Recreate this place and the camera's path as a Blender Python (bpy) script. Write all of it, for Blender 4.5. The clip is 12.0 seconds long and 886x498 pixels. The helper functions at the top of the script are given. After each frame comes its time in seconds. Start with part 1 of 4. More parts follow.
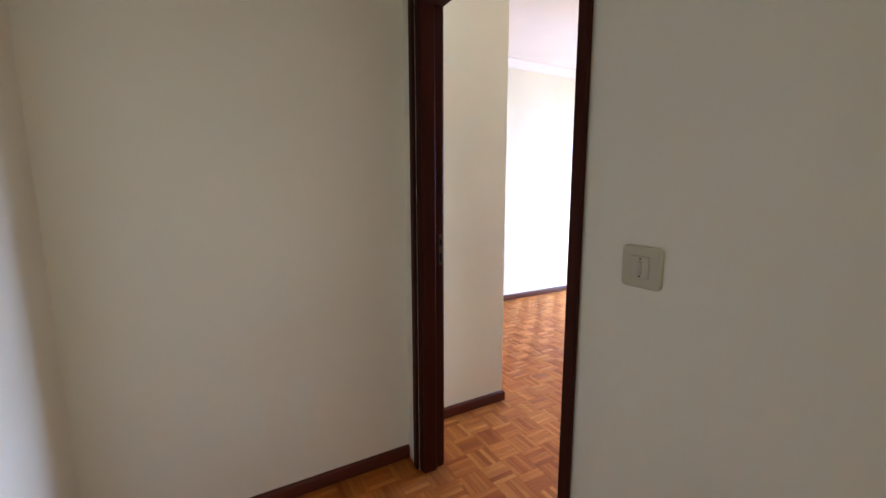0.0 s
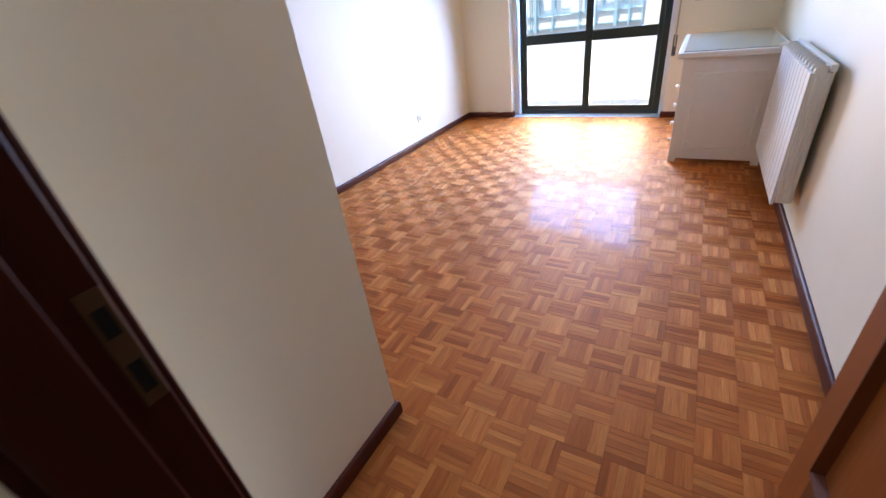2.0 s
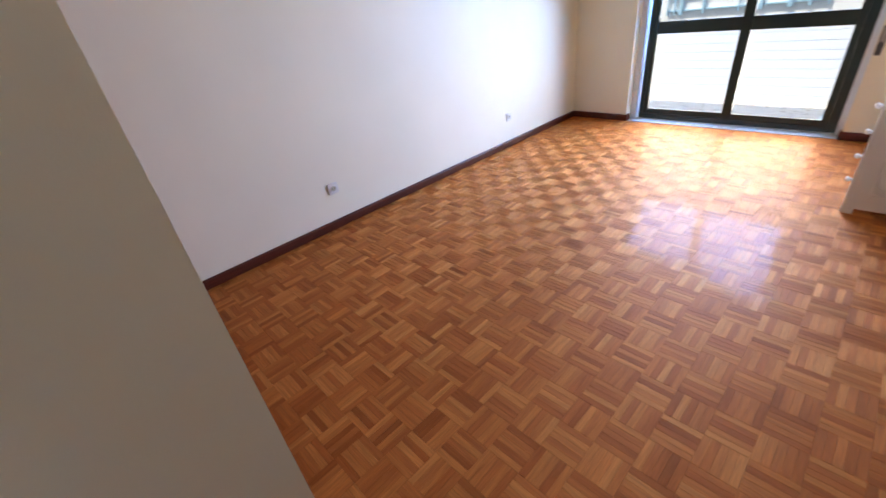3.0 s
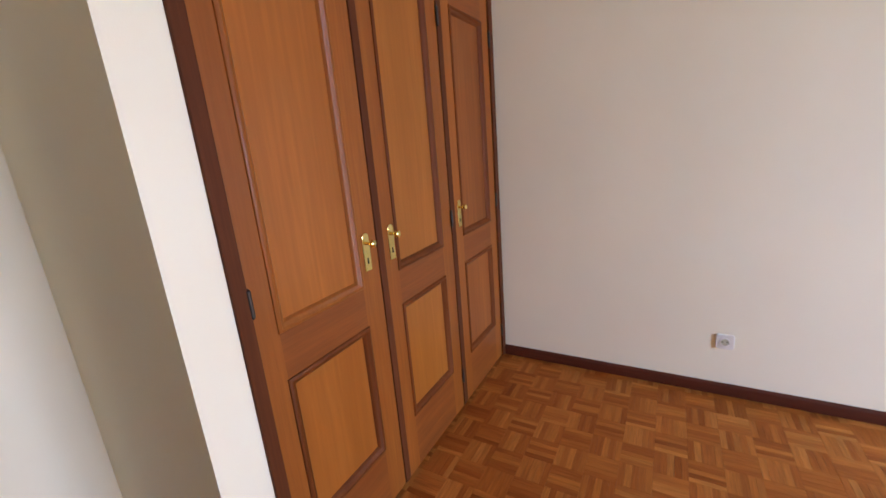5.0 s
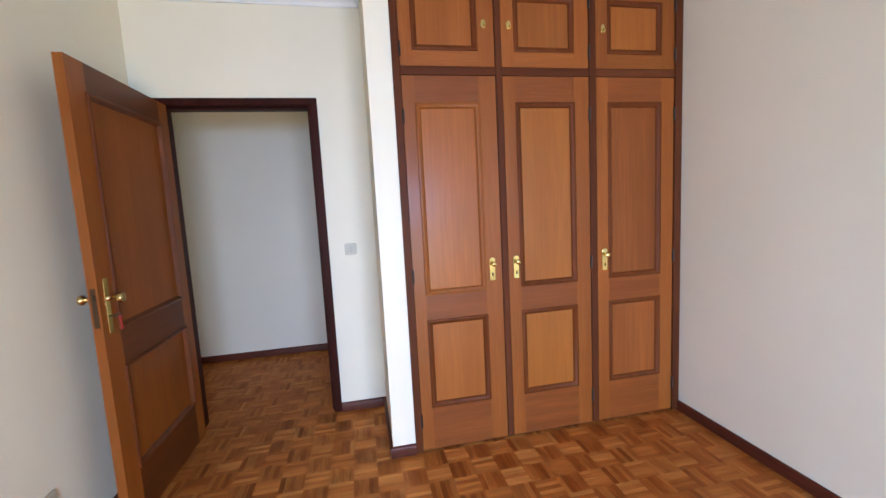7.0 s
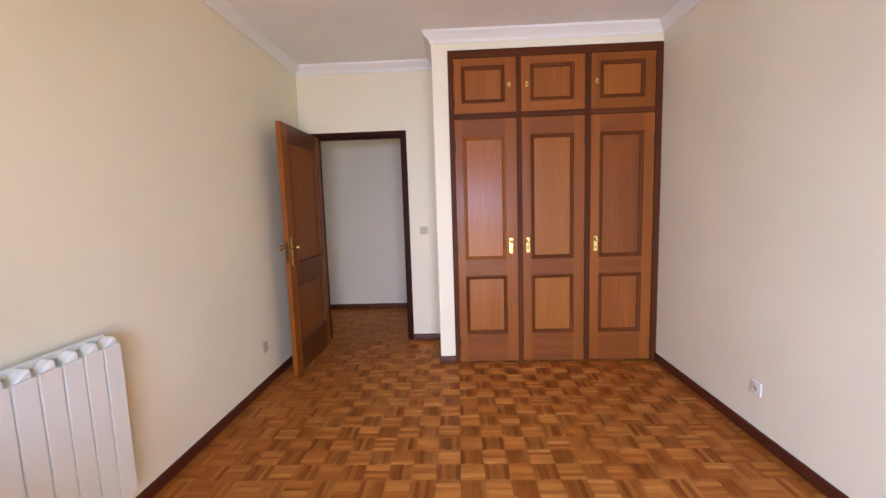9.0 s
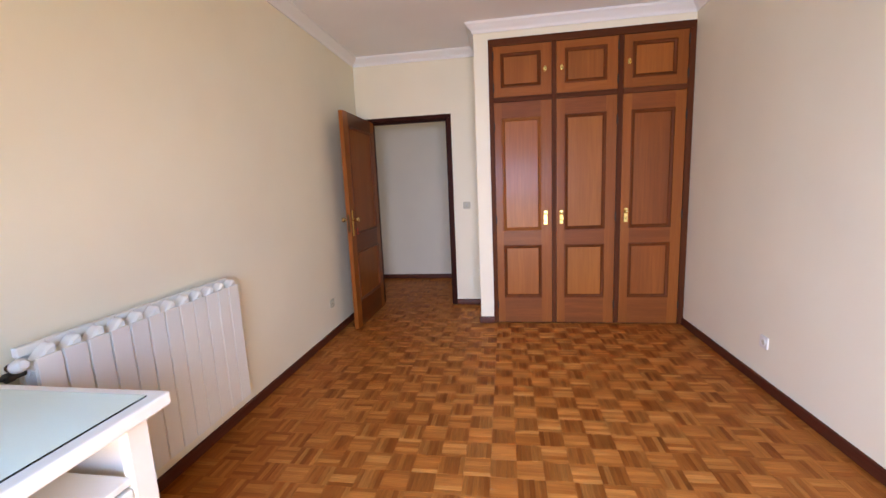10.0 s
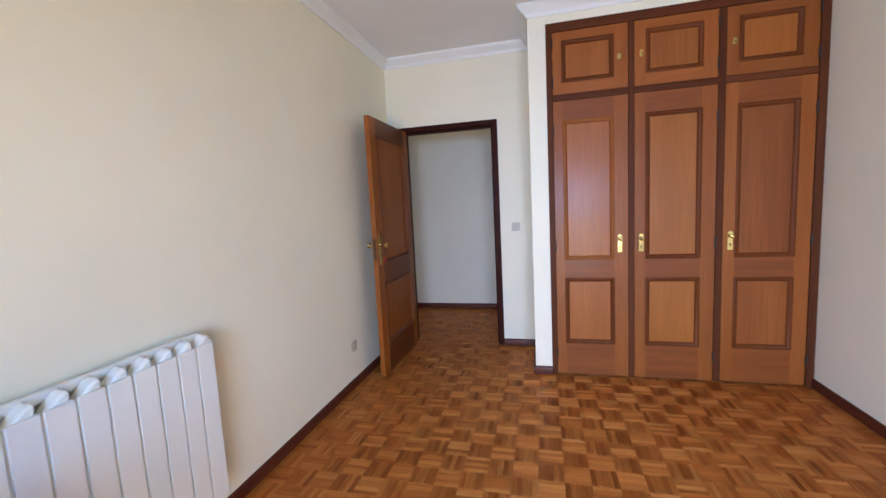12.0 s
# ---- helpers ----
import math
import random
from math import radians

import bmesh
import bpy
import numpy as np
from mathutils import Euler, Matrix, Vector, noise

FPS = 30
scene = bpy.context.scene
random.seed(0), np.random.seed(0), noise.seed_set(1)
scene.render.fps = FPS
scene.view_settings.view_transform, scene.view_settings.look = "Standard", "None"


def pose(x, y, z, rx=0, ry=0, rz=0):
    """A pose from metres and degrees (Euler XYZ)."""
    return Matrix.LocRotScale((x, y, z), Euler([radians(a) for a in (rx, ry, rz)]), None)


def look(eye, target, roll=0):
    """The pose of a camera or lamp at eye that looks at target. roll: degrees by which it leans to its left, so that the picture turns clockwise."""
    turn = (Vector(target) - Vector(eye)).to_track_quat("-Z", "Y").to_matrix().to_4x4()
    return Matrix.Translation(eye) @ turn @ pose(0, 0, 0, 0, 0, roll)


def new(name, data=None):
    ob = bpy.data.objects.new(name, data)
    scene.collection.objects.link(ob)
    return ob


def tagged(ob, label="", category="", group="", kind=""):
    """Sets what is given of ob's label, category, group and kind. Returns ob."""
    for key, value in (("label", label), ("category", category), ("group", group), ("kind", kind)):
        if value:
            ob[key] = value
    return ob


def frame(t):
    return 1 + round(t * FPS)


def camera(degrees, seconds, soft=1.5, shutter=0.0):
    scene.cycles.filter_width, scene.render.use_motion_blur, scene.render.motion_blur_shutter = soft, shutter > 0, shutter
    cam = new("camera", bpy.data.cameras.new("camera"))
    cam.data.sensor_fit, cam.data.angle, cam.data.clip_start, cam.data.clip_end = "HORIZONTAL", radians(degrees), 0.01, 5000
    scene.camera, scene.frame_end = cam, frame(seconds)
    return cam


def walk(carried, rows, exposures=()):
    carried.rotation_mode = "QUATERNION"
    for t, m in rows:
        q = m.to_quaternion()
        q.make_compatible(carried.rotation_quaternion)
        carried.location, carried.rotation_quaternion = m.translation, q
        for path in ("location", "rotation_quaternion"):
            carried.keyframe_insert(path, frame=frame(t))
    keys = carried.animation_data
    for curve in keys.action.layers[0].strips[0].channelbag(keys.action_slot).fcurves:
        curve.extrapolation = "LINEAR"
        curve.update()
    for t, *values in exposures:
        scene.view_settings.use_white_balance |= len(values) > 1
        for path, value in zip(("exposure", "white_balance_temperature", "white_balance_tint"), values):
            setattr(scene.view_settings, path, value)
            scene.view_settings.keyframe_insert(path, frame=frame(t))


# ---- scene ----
cam = camera(95.3, 12.0, shutter=0.2)
PATH = [
    (0, (3.774, -0.884, 1.331), (2.052, 0.089, 1.04), -0.1),
    (0.5, (3.423, -0.708, 1.325), (1.789, 0.41, 1.042), -1.9),
    (0.8, (3.218, -0.623, 1.32), (1.715, 0.651, 0.973), -2.4),
    (1, (3.08, -0.567, 1.295), (1.724, 0.832, 0.847), -3.8),
    (1.2, (2.949, -0.503, 1.291), (1.742, 0.977, 0.7), -4.9),
    (1.5, (2.815, -0.391, 1.286), (1.758, 1.121, 0.513), -6.1),
    (2, (2.64, -0.098, 1.302), (1.693, 1.348, 0.297), -8.0),
    (2.2, (2.591, 0.035, 1.3), (1.636, 1.439, 0.244), -8.7),
    (2.5, (2.511, 0.232, 1.296), (1.513, 1.595, 0.225), -8.7),
    (3, (2.532, 0.561, 1.3), (1.23, 1.684, 0.277), -7.8),
    (3.4, (2.522, 0.76, 1.333), (0.947, 1.545, 0.383), -6.1),
    (3.7, (2.48, 0.898, 1.335), (0.722, 1.321, 0.481), -5.6),
    (5.3, (2.178, 1.683, 1.37), (0.651, 0.454, 0.971), -4.1),
    (5.5, (2.129, 1.799, 1.373), (0.73, 0.405, 1.056), -3.4),
    (6, (2.046, 2.086, 1.406), (1.029, 0.379, 1.181), -1.9),
    (6.5, (2.024, 2.475, 1.405), (1.377, 0.596, 1.176), -2.4),
    (7, (1.937, 2.793, 1.405), (1.548, 0.843, 1.185), -3.0),
    (7.2, (1.895, 2.933, 1.406), (1.574, 0.971, 1.189), -2.8),
    (8.8, (1.696, 3.965, 1.404), (1.75, 1.976, 1.202), -1.7),
    (9, (1.669, 4.058, 1.386), (1.748, 2.072, 1.169), -1.8),
    (9.5, (1.65, 4.302, 1.375), (1.841, 2.329, 1.109), -2.2),
    (10, (1.599, 4.492, 1.347), (1.906, 2.539, 1.044), -2.5),
    (10.5, (1.594, 4.561, 1.332), (1.953, 2.614, 1.05), -2.6),
    (11, (1.593, 4.466, 1.343), (2.009, 2.531, 1.057), -2.8),
    (11.5, (1.676, 4.187, 1.37), (2.13, 2.257, 1.11), -2.9),
    (12, (1.759, 3.801, 1.363), (2.249, 1.874, 1.151), -2.9),
]
walk(cam, [(t, look(eye, target, roll)) for t, eye, target, roll in PATH],
     [(0.0, 1.75, 8500, 17), (0.8, 1.48, 7500, 14), (1.5, 1.22, 8200, 24), (2.0, 0.97, 8100, 22), (2.5, 0.80, 8100, 20), (3.0, 0.62, 8400, 21), (3.5, 0.52, 11200, 27), (5.5, 0.83, 10300, 19), (7.0, 1.05, 8900, 15), (9.5, 0.70, 11900, 27), (11.0, 0.65, 11400, 27), (12.0, 0.78, 8800, 16)])


# ---- world, sun, large lights ----
world = bpy.data.worlds.new("sky")
scene.world = world
world.use_nodes = True
wn = world.node_tree.nodes
sky = wn.new("ShaderNodeTexSky")
sky.sky_type = "NISHITA"
sky.sun_disc = False
sky.sun_elevation, sky.sun_rotation = radians(71), radians(-148)
world.node_tree.links.new(sky.outputs[0], wn["Background"].inputs[0])
wn["Background"].inputs[1].default_value = 0.15

sun_data = bpy.data.lights.new("sun", "SUN")
sun_data.energy, sun_data.angle, sun_data.color = 5.0, radians(0.5), (1.0, 0.97, 0.93)
sun = new("sun", sun_data)
sun.matrix_world = look((-5, -8, 29.4), (0, 0, 2.0))


def sky_lamp(name, eye, target, width, height, power, colour, spread=180):
    d = bpy.data.lights.new(name, "AREA")
    d.shape, d.size, d.size_y, d.energy, d.color = "RECTANGLE", width, height, power, colour
    d.spread = radians(spread)   # beam narrowed to dim the walls next to the lamp
    ob = new(name, d)
    ob.matrix_world = look(eye, target)
    return ob


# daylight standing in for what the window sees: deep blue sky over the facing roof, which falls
# steeply into the room, the level light of the facing house, and the pale parapet; the last lamp
# is added at an unseen opening to brighten the corridor
sky_lamp("window_skylight", (1.53, 5.50, 1.46), (1.33, 4.64, 0.98), 1.7, 0.78, 105.0, (0.08, 0.34, 1.0), 124)
sky_lamp("window_facade_light", (1.51, 5.292, 1.33), (1.51, 0, 1.33), 1.50, 0.76, 15.0, (0.66, 0.80, 0.96), 140)
sky_lamp("window_parapet_light", (1.51, 5.288, 0.47), (1.51, 0, 0.60), 1.50, 0.70, 24.5, (0.88, 0.91, 0.93), 150)
sky_lamp("corridor_added_light", (6.45, -0.90, 1.45), (0, -0.90, 1.3), 0.5, 1.1, 1.75, (0.74, 0.88, 1.0), 120)

# ---- materials ----


def nodes_of(name):
    m = bpy.data.materials.new(name)
    m.use_nodes = True
    t = m.node_tree
    return m, t, t.nodes, t.links, t.nodes["Principled BSDF"]


def mix_colour(n, l, fac, a, b, blend="MIX"):
    x = n.new("ShaderNodeMix")
    x.data_type, x.blend_type = "RGBA", blend
    for sock, v in ((x.inputs[0], fac), (x.inputs[6], a), (x.inputs[7], b)):
        if isinstance(v, bpy.types.NodeSocket):
            l.new(v, sock)
        elif isinstance(v, (int, float)):
            sock.default_value = v
        else:
            sock.default_value = (*v, 1)
    return x.outputs[2]


def noise_tex(n, l, scale, detail=4.0, stretch=None, vec=None):
    tc = n.new("ShaderNodeTexCoord")
    src = vec or tc.outputs["Object"]
    if stretch:
        mp = n.new("ShaderNodeMapping")
        mp.inputs["Scale"].default_value = stretch
        l.new(src, mp.inputs[0])
        src = mp.outputs[0]
    t = n.new("ShaderNodeTexNoise")
    t.inputs["Scale"].default_value, t.inputs["Detail"].default_value = scale, detail
    l.new(src, t.inputs["Vector"])
    return t.outputs[0]


def ramp(n, l, src, lo, hi):
    r = n.new("ShaderNodeMapRange")
    r.inputs[1].default_value, r.inputs[2].default_value = lo, hi
    l.new(src, r.inputs[0])
    return r.outputs[0]


def bump(n, l, p, src, strength, distance):
    b = n.new("ShaderNodeBump")
    b.inputs["Strength"].default_value, b.inputs["Distance"].default_value = strength, distance
    l.new(src, b.inputs["Height"])
    l.new(b.outputs[0], p.inputs["Normal"])
    return b


def paint(name, colour, rough=0.6, var=0.06, grain=260.0, depth=0.0006, strength=0.25):
    m, t, n, l, p = nodes_of(name)
    big = ramp(n, l, noise_tex(n, l, 1.7, 5), 0.3, 0.75)
    low = tuple(c * (1 - var) for c in colour)
    l.new(mix_colour(n, l, big, low, colour), p.inputs["Base Color"])
    p.inputs["Roughness"].default_value = rough
    fine = noise_tex(n, l, grain, 3)
    bump(n, l, p, fine, strength, depth)
    return m


def wood(name, dark, light, axis, rough=0.35, coat=0.25, figure=9.0, spec=0.5):
    """Varnished wood; axis: 0, 1 or 2, the way the grain runs."""
    m, t, n, l, p = nodes_of(name)
    oi = n.new("ShaderNodeObjectInfo")
    tc = n.new("ShaderNodeTexCoord")
    off = n.new("ShaderNodeVectorMath")
    off.operation = "MULTIPLY_ADD"
    l.new(oi.outputs["Random"], off.inputs[0])
    off.inputs[1].default_value = (7.3, 3.1, 5.7)
    l.new(tc.outputs["Object"], off.inputs[2])
    st = [figure, figure, figure]
    st[axis] = figure * 0.05
    wide = noise_tex(n, l, 1.0, 3, tuple(st), off.outputs[0])
    st2 = [s * 9 for s in st]
    fine = noise_tex(n, l, 1.0, 5, tuple(st2), off.outputs[0])
    a = mix_colour(n, l, ramp(n, l, wide, 0.3, 0.7), dark, light)
    b = mix_colour(n, l, ramp(n, l, fine, 0.35, 0.75), tuple(c * 0.80 for c in dark), a)
    c = mix_colour(n, l, 0.55, a, b)
    hv = n.new("ShaderNodeHueSaturation")
    l.new(c, hv.inputs["Color"])
    mr = n.new("ShaderNodeMapRange")
    mr.inputs[3].default_value, mr.inputs[4].default_value = 0.88, 1.10
    l.new(oi.outputs["Random"], mr.inputs[0])
    l.new(mr.outputs[0], hv.inputs["Value"])
    l.new(hv.outputs[0], p.inputs["Base Color"])
    p.inputs["Roughness"].default_value = rough
    p.inputs["Specular IOR Level"].default_value = spec
    p.inputs["Coat Weight"].default_value, p.inputs["Coat Roughness"].default_value = coat, 0.2
    bump(n, l, p, fine, 0.12, 0.0006)
    return m


def plain(name, colour, rough=0.4, metal=0.0, var=0.08, scale=30.0):
    m, t, n, l, p = nodes_of(name)
    f = ramp(n, l, noise_tex(n, l, scale, 4), 0.3, 0.7)
    l.new(mix_colour(n, l, f, tuple(c * (1 - var) for c in colour), colour), p.inputs["Base Color"])
    rr = n.new("ShaderNodeMapRange")
    rr.inputs[3].default_value, rr.inputs[4].default_value = rough * 0.85, min(1, rough * 1.2)
    l.new(f, rr.inputs[0])
    l.new(rr.outputs[0], p.inputs["Roughness"])
    p.inputs["Metallic"].default_value = metal
    return m


def parquet(name, tangent):
    """Varnished mosaic parquet: every strip its own tone; its sheen spreads across the fibres, along the tangent."""
    m, t, n, l, p = nodes_of(name)
    oi, ge, tc = n.new("ShaderNodeObjectInfo"), n.new("ShaderNodeNewGeometry"), n.new("ShaderNodeTexCoord")
    add = n.new("ShaderNodeMath")
    add.operation = "ADD"
    l.new(oi.outputs["Random"], add.inputs[0])
    l.new(ge.outputs["Random Per Island"], add.inputs[1])
    fr = n.new("ShaderNodeMath")
    fr.operation = "FRACT"
    l.new(add.outputs[0], fr.inputs[0])
    cr = n.new("ShaderNodeValToRGB")
    e = cr.color_ramp.elements
    e[0].position, e[0].color = 0.0, (0.46, 0.124, 0.022, 1)
    e[1].position, e[1].color = 1.0, (0.79, 0.305, 0.078, 1)
    for pos, col in ((0.10, (0.55, 0.153, 0.028, 1)), (0.45, (0.64, 0.197, 0.041, 1)), (0.85, (0.73, 0.252, 0.058, 1))):
        k = e.new(pos)
        k.color = col
    l.new(fr.outputs[0], cr.inputs[0])
    off = n.new("ShaderNodeVectorMath")
    off.operation = "MULTIPLY_ADD"
    l.new(fr.outputs[0], off.inputs[0])
    off.inputs[1].default_value = (13.0, 7.0, 3.0)
    l.new(ge.outputs["Position"], off.inputs[2])
    st = (260, 14, 60) if tangent[0] else (14, 260, 60)
    fine = noise_tex(n, l, 1.0, 4, st, off.outputs[0])
    st2 = (60, 5, 20) if tangent[0] else (5, 60, 20)
    wide = noise_tex(n, l, 1.0, 3, st2, off.outputs[0])
    a = mix_colour(n, l, ramp(n, l, fine, 0.62, 0.38), cr.outputs[0], (0.62, 0.58, 0.55), "MULTIPLY")
    a = mix_colour(n, l, 0.4, cr.outputs[0], a)
    b = mix_colour(n, l, ramp(n, l, wide, 0.65, 0.3), a, (0.72, 0.66, 0.62), "MULTIPLY")
    l.new(mix_colour(n, l, 0.6, a, b), p.inputs["Base Color"])
    p.inputs["Roughness"].default_value = 0.57
    # partly metallic to brighten the floor when looking towards the window
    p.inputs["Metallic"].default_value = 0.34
    p.inputs["Specular IOR Level"].default_value = 0.40
    # all-metal lobe imitates fibres that throw light across their run, back towards its source
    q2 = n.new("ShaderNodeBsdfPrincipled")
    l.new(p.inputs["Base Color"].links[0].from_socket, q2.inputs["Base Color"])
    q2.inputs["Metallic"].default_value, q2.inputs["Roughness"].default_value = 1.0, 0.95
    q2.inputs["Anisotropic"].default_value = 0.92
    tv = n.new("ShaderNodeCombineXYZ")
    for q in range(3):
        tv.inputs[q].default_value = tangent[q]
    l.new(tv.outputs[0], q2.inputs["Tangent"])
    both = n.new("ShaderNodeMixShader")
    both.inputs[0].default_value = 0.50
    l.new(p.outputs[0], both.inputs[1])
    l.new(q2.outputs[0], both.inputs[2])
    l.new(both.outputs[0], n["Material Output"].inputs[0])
    p.inputs["Coat Weight"].default_value = 0.16
    p.inputs["Coat IOR"].default_value = 1.38
    wear = ramp(n, l, noise_tex(n, l, 2.2, 5, None, ge.outputs["Position"]), 0.3, 0.75)
    rr = n.new("ShaderNodeMapRange")
    rr.inputs[3].default_value, rr.inputs[4].default_value = 0.05, 0.13
    l.new(wear, rr.inputs[0])
    l.new(rr.outputs[0], p.inputs["Coat Roughness"])
    # slow waves of the varnish
    wav = noise_tex(n, l, 9.0, 3, None, ge.outputs["Position"])
    bb = n.new("ShaderNodeBump")
    bb.inputs["Strength"].default_value, bb.inputs["Distance"].default_value = 0.12, 0.004
    l.new(wav, bb.inputs["Height"])
    l.new(bb.outputs[0], p.inputs["Coat Normal"])
    return m


def glass(name, colour):
    """A thin window sheet: clear, with a real reflection that grows towards the grazing view."""
    m, t, n, l, p = nodes_of(name)
    n.remove(p)
    tr, gl, lw, mx = n.new("ShaderNodeBsdfTransparent"), n.new("ShaderNodeBsdfGlossy"), n.new("ShaderNodeLayerWeight"), n.new("ShaderNodeMixShader")
    tr.inputs[0].default_value = (*colour, 1)
    gl.inputs["Roughness"].default_value = 0.02
    lw.inputs[0].default_value = 0.12
    l.new(lw.outputs["Facing"], mx.inputs[0])
    l.new(tr.outputs[0], mx.inputs[1])
    l.new(gl.outputs[0], mx.inputs[2])
    l.new(mx.outputs[0], n["Material Output"].inputs[0])
    return m


def sheet_glass(name, colour):
    m, t, n, l, p = nodes_of(name)
    p.inputs["Base Color"].default_value = (*colour, 1)
    p.inputs["Transmission Weight"].default_value = 1.0
    p.inputs["Roughness"].default_value = 0.0
    return m


WALL = paint("cream_wall_paint", (0.875, 0.808, 0.625), 0.55)
HALL = paint("hall_wall_paint", (0.81, 0.755, 0.615), 0.5)
CEIL = paint("ceiling_paint", (0.86, 0.845, 0.835), 0.7)
CORN = paint("cornice_plaster", (0.84, 0.83, 0.80), 0.6, 0.03)
BASE = wood("mahogany_baseboard", (0.085, 0.017, 0.009), (0.135, 0.030, 0.016), 1, 0.38, 0.0, 14, 0.22)
CASE = wood("dark_mahogany", (0.040, 0.008, 0.005), (0.068, 0.015, 0.009), 2, 0.45, 0.0, 14, 0.07)
WFRAME = wood("brown_frame_wood", (0.105, 0.026, 0.010), (0.165, 0.045, 0.017), 2, 0.50, 0.0, 14, 0.08)
WRAIL = wood("brown_rail_wood", (0.105, 0.026, 0.010), (0.165, 0.045, 0.017), 0, 0.50, 0.0, 14, 0.08)
WDOOR = wood("door_veneer", (0.300, 0.074, 0.013), (0.400, 0.110, 0.021), 2, 0.46, 0.10, 12, 0.22)
WPANEL = wood("panel_veneer", (0.330, 0.086, 0.014), (0.440, 0.126, 0.024), 2, 0.42, 0.12, 8, 0.25)
WGOLD = wood("golden_panel_veneer", (0.380, 0.107, 0.017), (0.470, 0.141, 0.027), 2, 0.42, 0.12, 8, 0.25)
WRED = wood("reddish_panel_veneer", (0.240, 0.058, 0.012), (0.370, 0.098, 0.020), 2, 0.45, 0.10, 7, 0.22)
WCROSS = wood("cross_grained_rail", (0.230, 0.054, 0.012), (0.340, 0.087, 0.018), 0, 0.46, 0.10, 16, 0.22)
WUPPER = wood("upper_door_rail", (0.300, 0.074, 0.013), (0.400, 0.110, 0.021), 0, 0.46, 0.10, 12, 0.22)
WMOULD = wood("dark_moulding", (0.135, 0.030, 0.007), (0.19, 0.046, 0.011), 2, 0.50, 0.0, 14, 0.12)
LEAF = wood("leaf_veneer", (0.26, 0.066, 0.011), (0.34, 0.092, 0.016), 2, 0.42, 0.10, 11, 0.25)
# rail colour darkened for the way level grain meets the light
LEAFR = wood("leaf_rail_wood", (0.105, 0.025, 0.006), (0.16, 0.040, 0.009), 1, 0.42, 0.10, 11, 0.25)
LEAFM = wood("leaf_moulding", (0.13, 0.030, 0.008), (0.20, 0.050, 0.013), 2, 0.42, 0.08, 12, 0.22)
PELM = wood("pelmet_wood", (0.34, 0.10, 0.052), (0.42, 0.14, 0.075), 0, 0.4, 0.1, 10)
LAMPW = wood("turned_wood", (0.20, 0.072, 0.026), (0.34, 0.14, 0.055), 2, 0.3, 0.4, 30)
BRASS = plain("polished_brass", (0.86, 0.66, 0.26), 0.2, 1.0)
KNOBB = plain("worn_brass", (0.70, 0.47, 0.21), 0.25, 1.0, 0.2)
# brass darkened in colour to match the strike plate standing in shade
BRASSD = plain("dark_brass", (0.11, 0.06, 0.03), 0.6, 0.8, 0.3)
IRON = plain("dark_hinge_metal", (0.055, 0.042, 0.036), 0.45, 0.7)
STEEL = plain("key_steel", (0.10, 0.095, 0.09), 0.35, 1.0)
RED = plain("red_cord", (0.62, 0.035, 0.03), 0.6)
RADW = plain("radiator_enamel", (0.78, 0.765, 0.70), 0.4, 0, 0.01, 4)
DESKW = plain("white_lacquer", (0.83, 0.775, 0.68), 0.38, 0, 0.04, 8)
GLASSTOP = sheet_glass("green_tinted_glass", (0.86, 0.95, 0.88))
PANE = glass("window_glass", (0.97, 0.99, 0.98))
ALU = plain("dark_green_aluminium", (0.016, 0.036, 0.033), 0.35, 0.2, 0.15, 12)
SHUT = plain("shutter_slat", (0.24, 0.195, 0.18), 0.55)
IVORY = plain("ivory_plastic", (0.50, 0.46, 0.33), 0.35, 0, 0.05)
PLASW = plain("white_plastic", (0.76, 0.73, 0.66), 0.35, 0, 0.05)
# matt black for raised pieces that imitate shaded holes, and for marker dots
DARKH = plain("hole_shade_and_marker_black", (0.02, 0.018, 0.016), 0.9)
DARKH.node_tree.nodes["Principled BSDF"].inputs["Specular IOR Level"].default_value = 0.0
BLUE = plain("turquoise_fabric", (0.055, 0.34, 0.46), 0.8, 0, 0.12, 60)
STRAP = plain("grey_strap", (0.45, 0.42, 0.38), 0.7)
MARBLE = plain("pale_sill_stone", (0.62, 0.60, 0.56), 0.3, 0, 0.15, 14)
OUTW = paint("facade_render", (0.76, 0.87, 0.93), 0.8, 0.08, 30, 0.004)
# opaque pane colour with the blue of reflected sky painted in
OUTGLASS = plain("facade_pane_painted_sky", (0.70, 0.86, 0.97), 0.35, 0, 0.25, 1.5)
TURQ = plain("turquoise_aluminium", (0.30, 0.58, 0.78), 0.4)
CURT = plain("pale_blind", (0.50, 0.58, 0.66), 0.7)
GROUND = plain("street_asphalt", (0.06, 0.06, 0.06), 0.8, 0, 0.3, 3)
JOINT = plain("parquet_bed", (0.085, 0.03, 0.012), 0.6)
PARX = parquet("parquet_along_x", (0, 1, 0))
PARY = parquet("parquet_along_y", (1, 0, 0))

# ---- builders ----
ORG = {}


def thing(name, loc, label="", category="", group="", kind=""):
    ob = new(name)
    ob.empty_display_size = 0.1
    ob.location = loc
    ORG[ob] = Vector(loc)
    return tagged(ob, label, category, group, kind)


def part(name, bm, material, parent=None, label="", smooth=False):
    org = ORG.get(parent, Vector((0, 0, 0)))
    bmesh.ops.recalc_face_normals(bm, faces=bm.faces)
    if org.length:
        bmesh.ops.translate(bm, verts=bm.verts, vec=-org)
    me = bpy.data.meshes.new(name)
    bm.to_mesh(me)
    bm.free()
    me.materials.append(material)
    if smooth:
        me.shade_smooth()
        me.set_sharp_from_angle(angle=radians(40))
    ob = new(name, me)
    if parent:
        ob.parent = parent
        ORG[ob] = org
    if label:
        ob["label"] = label
    return ob


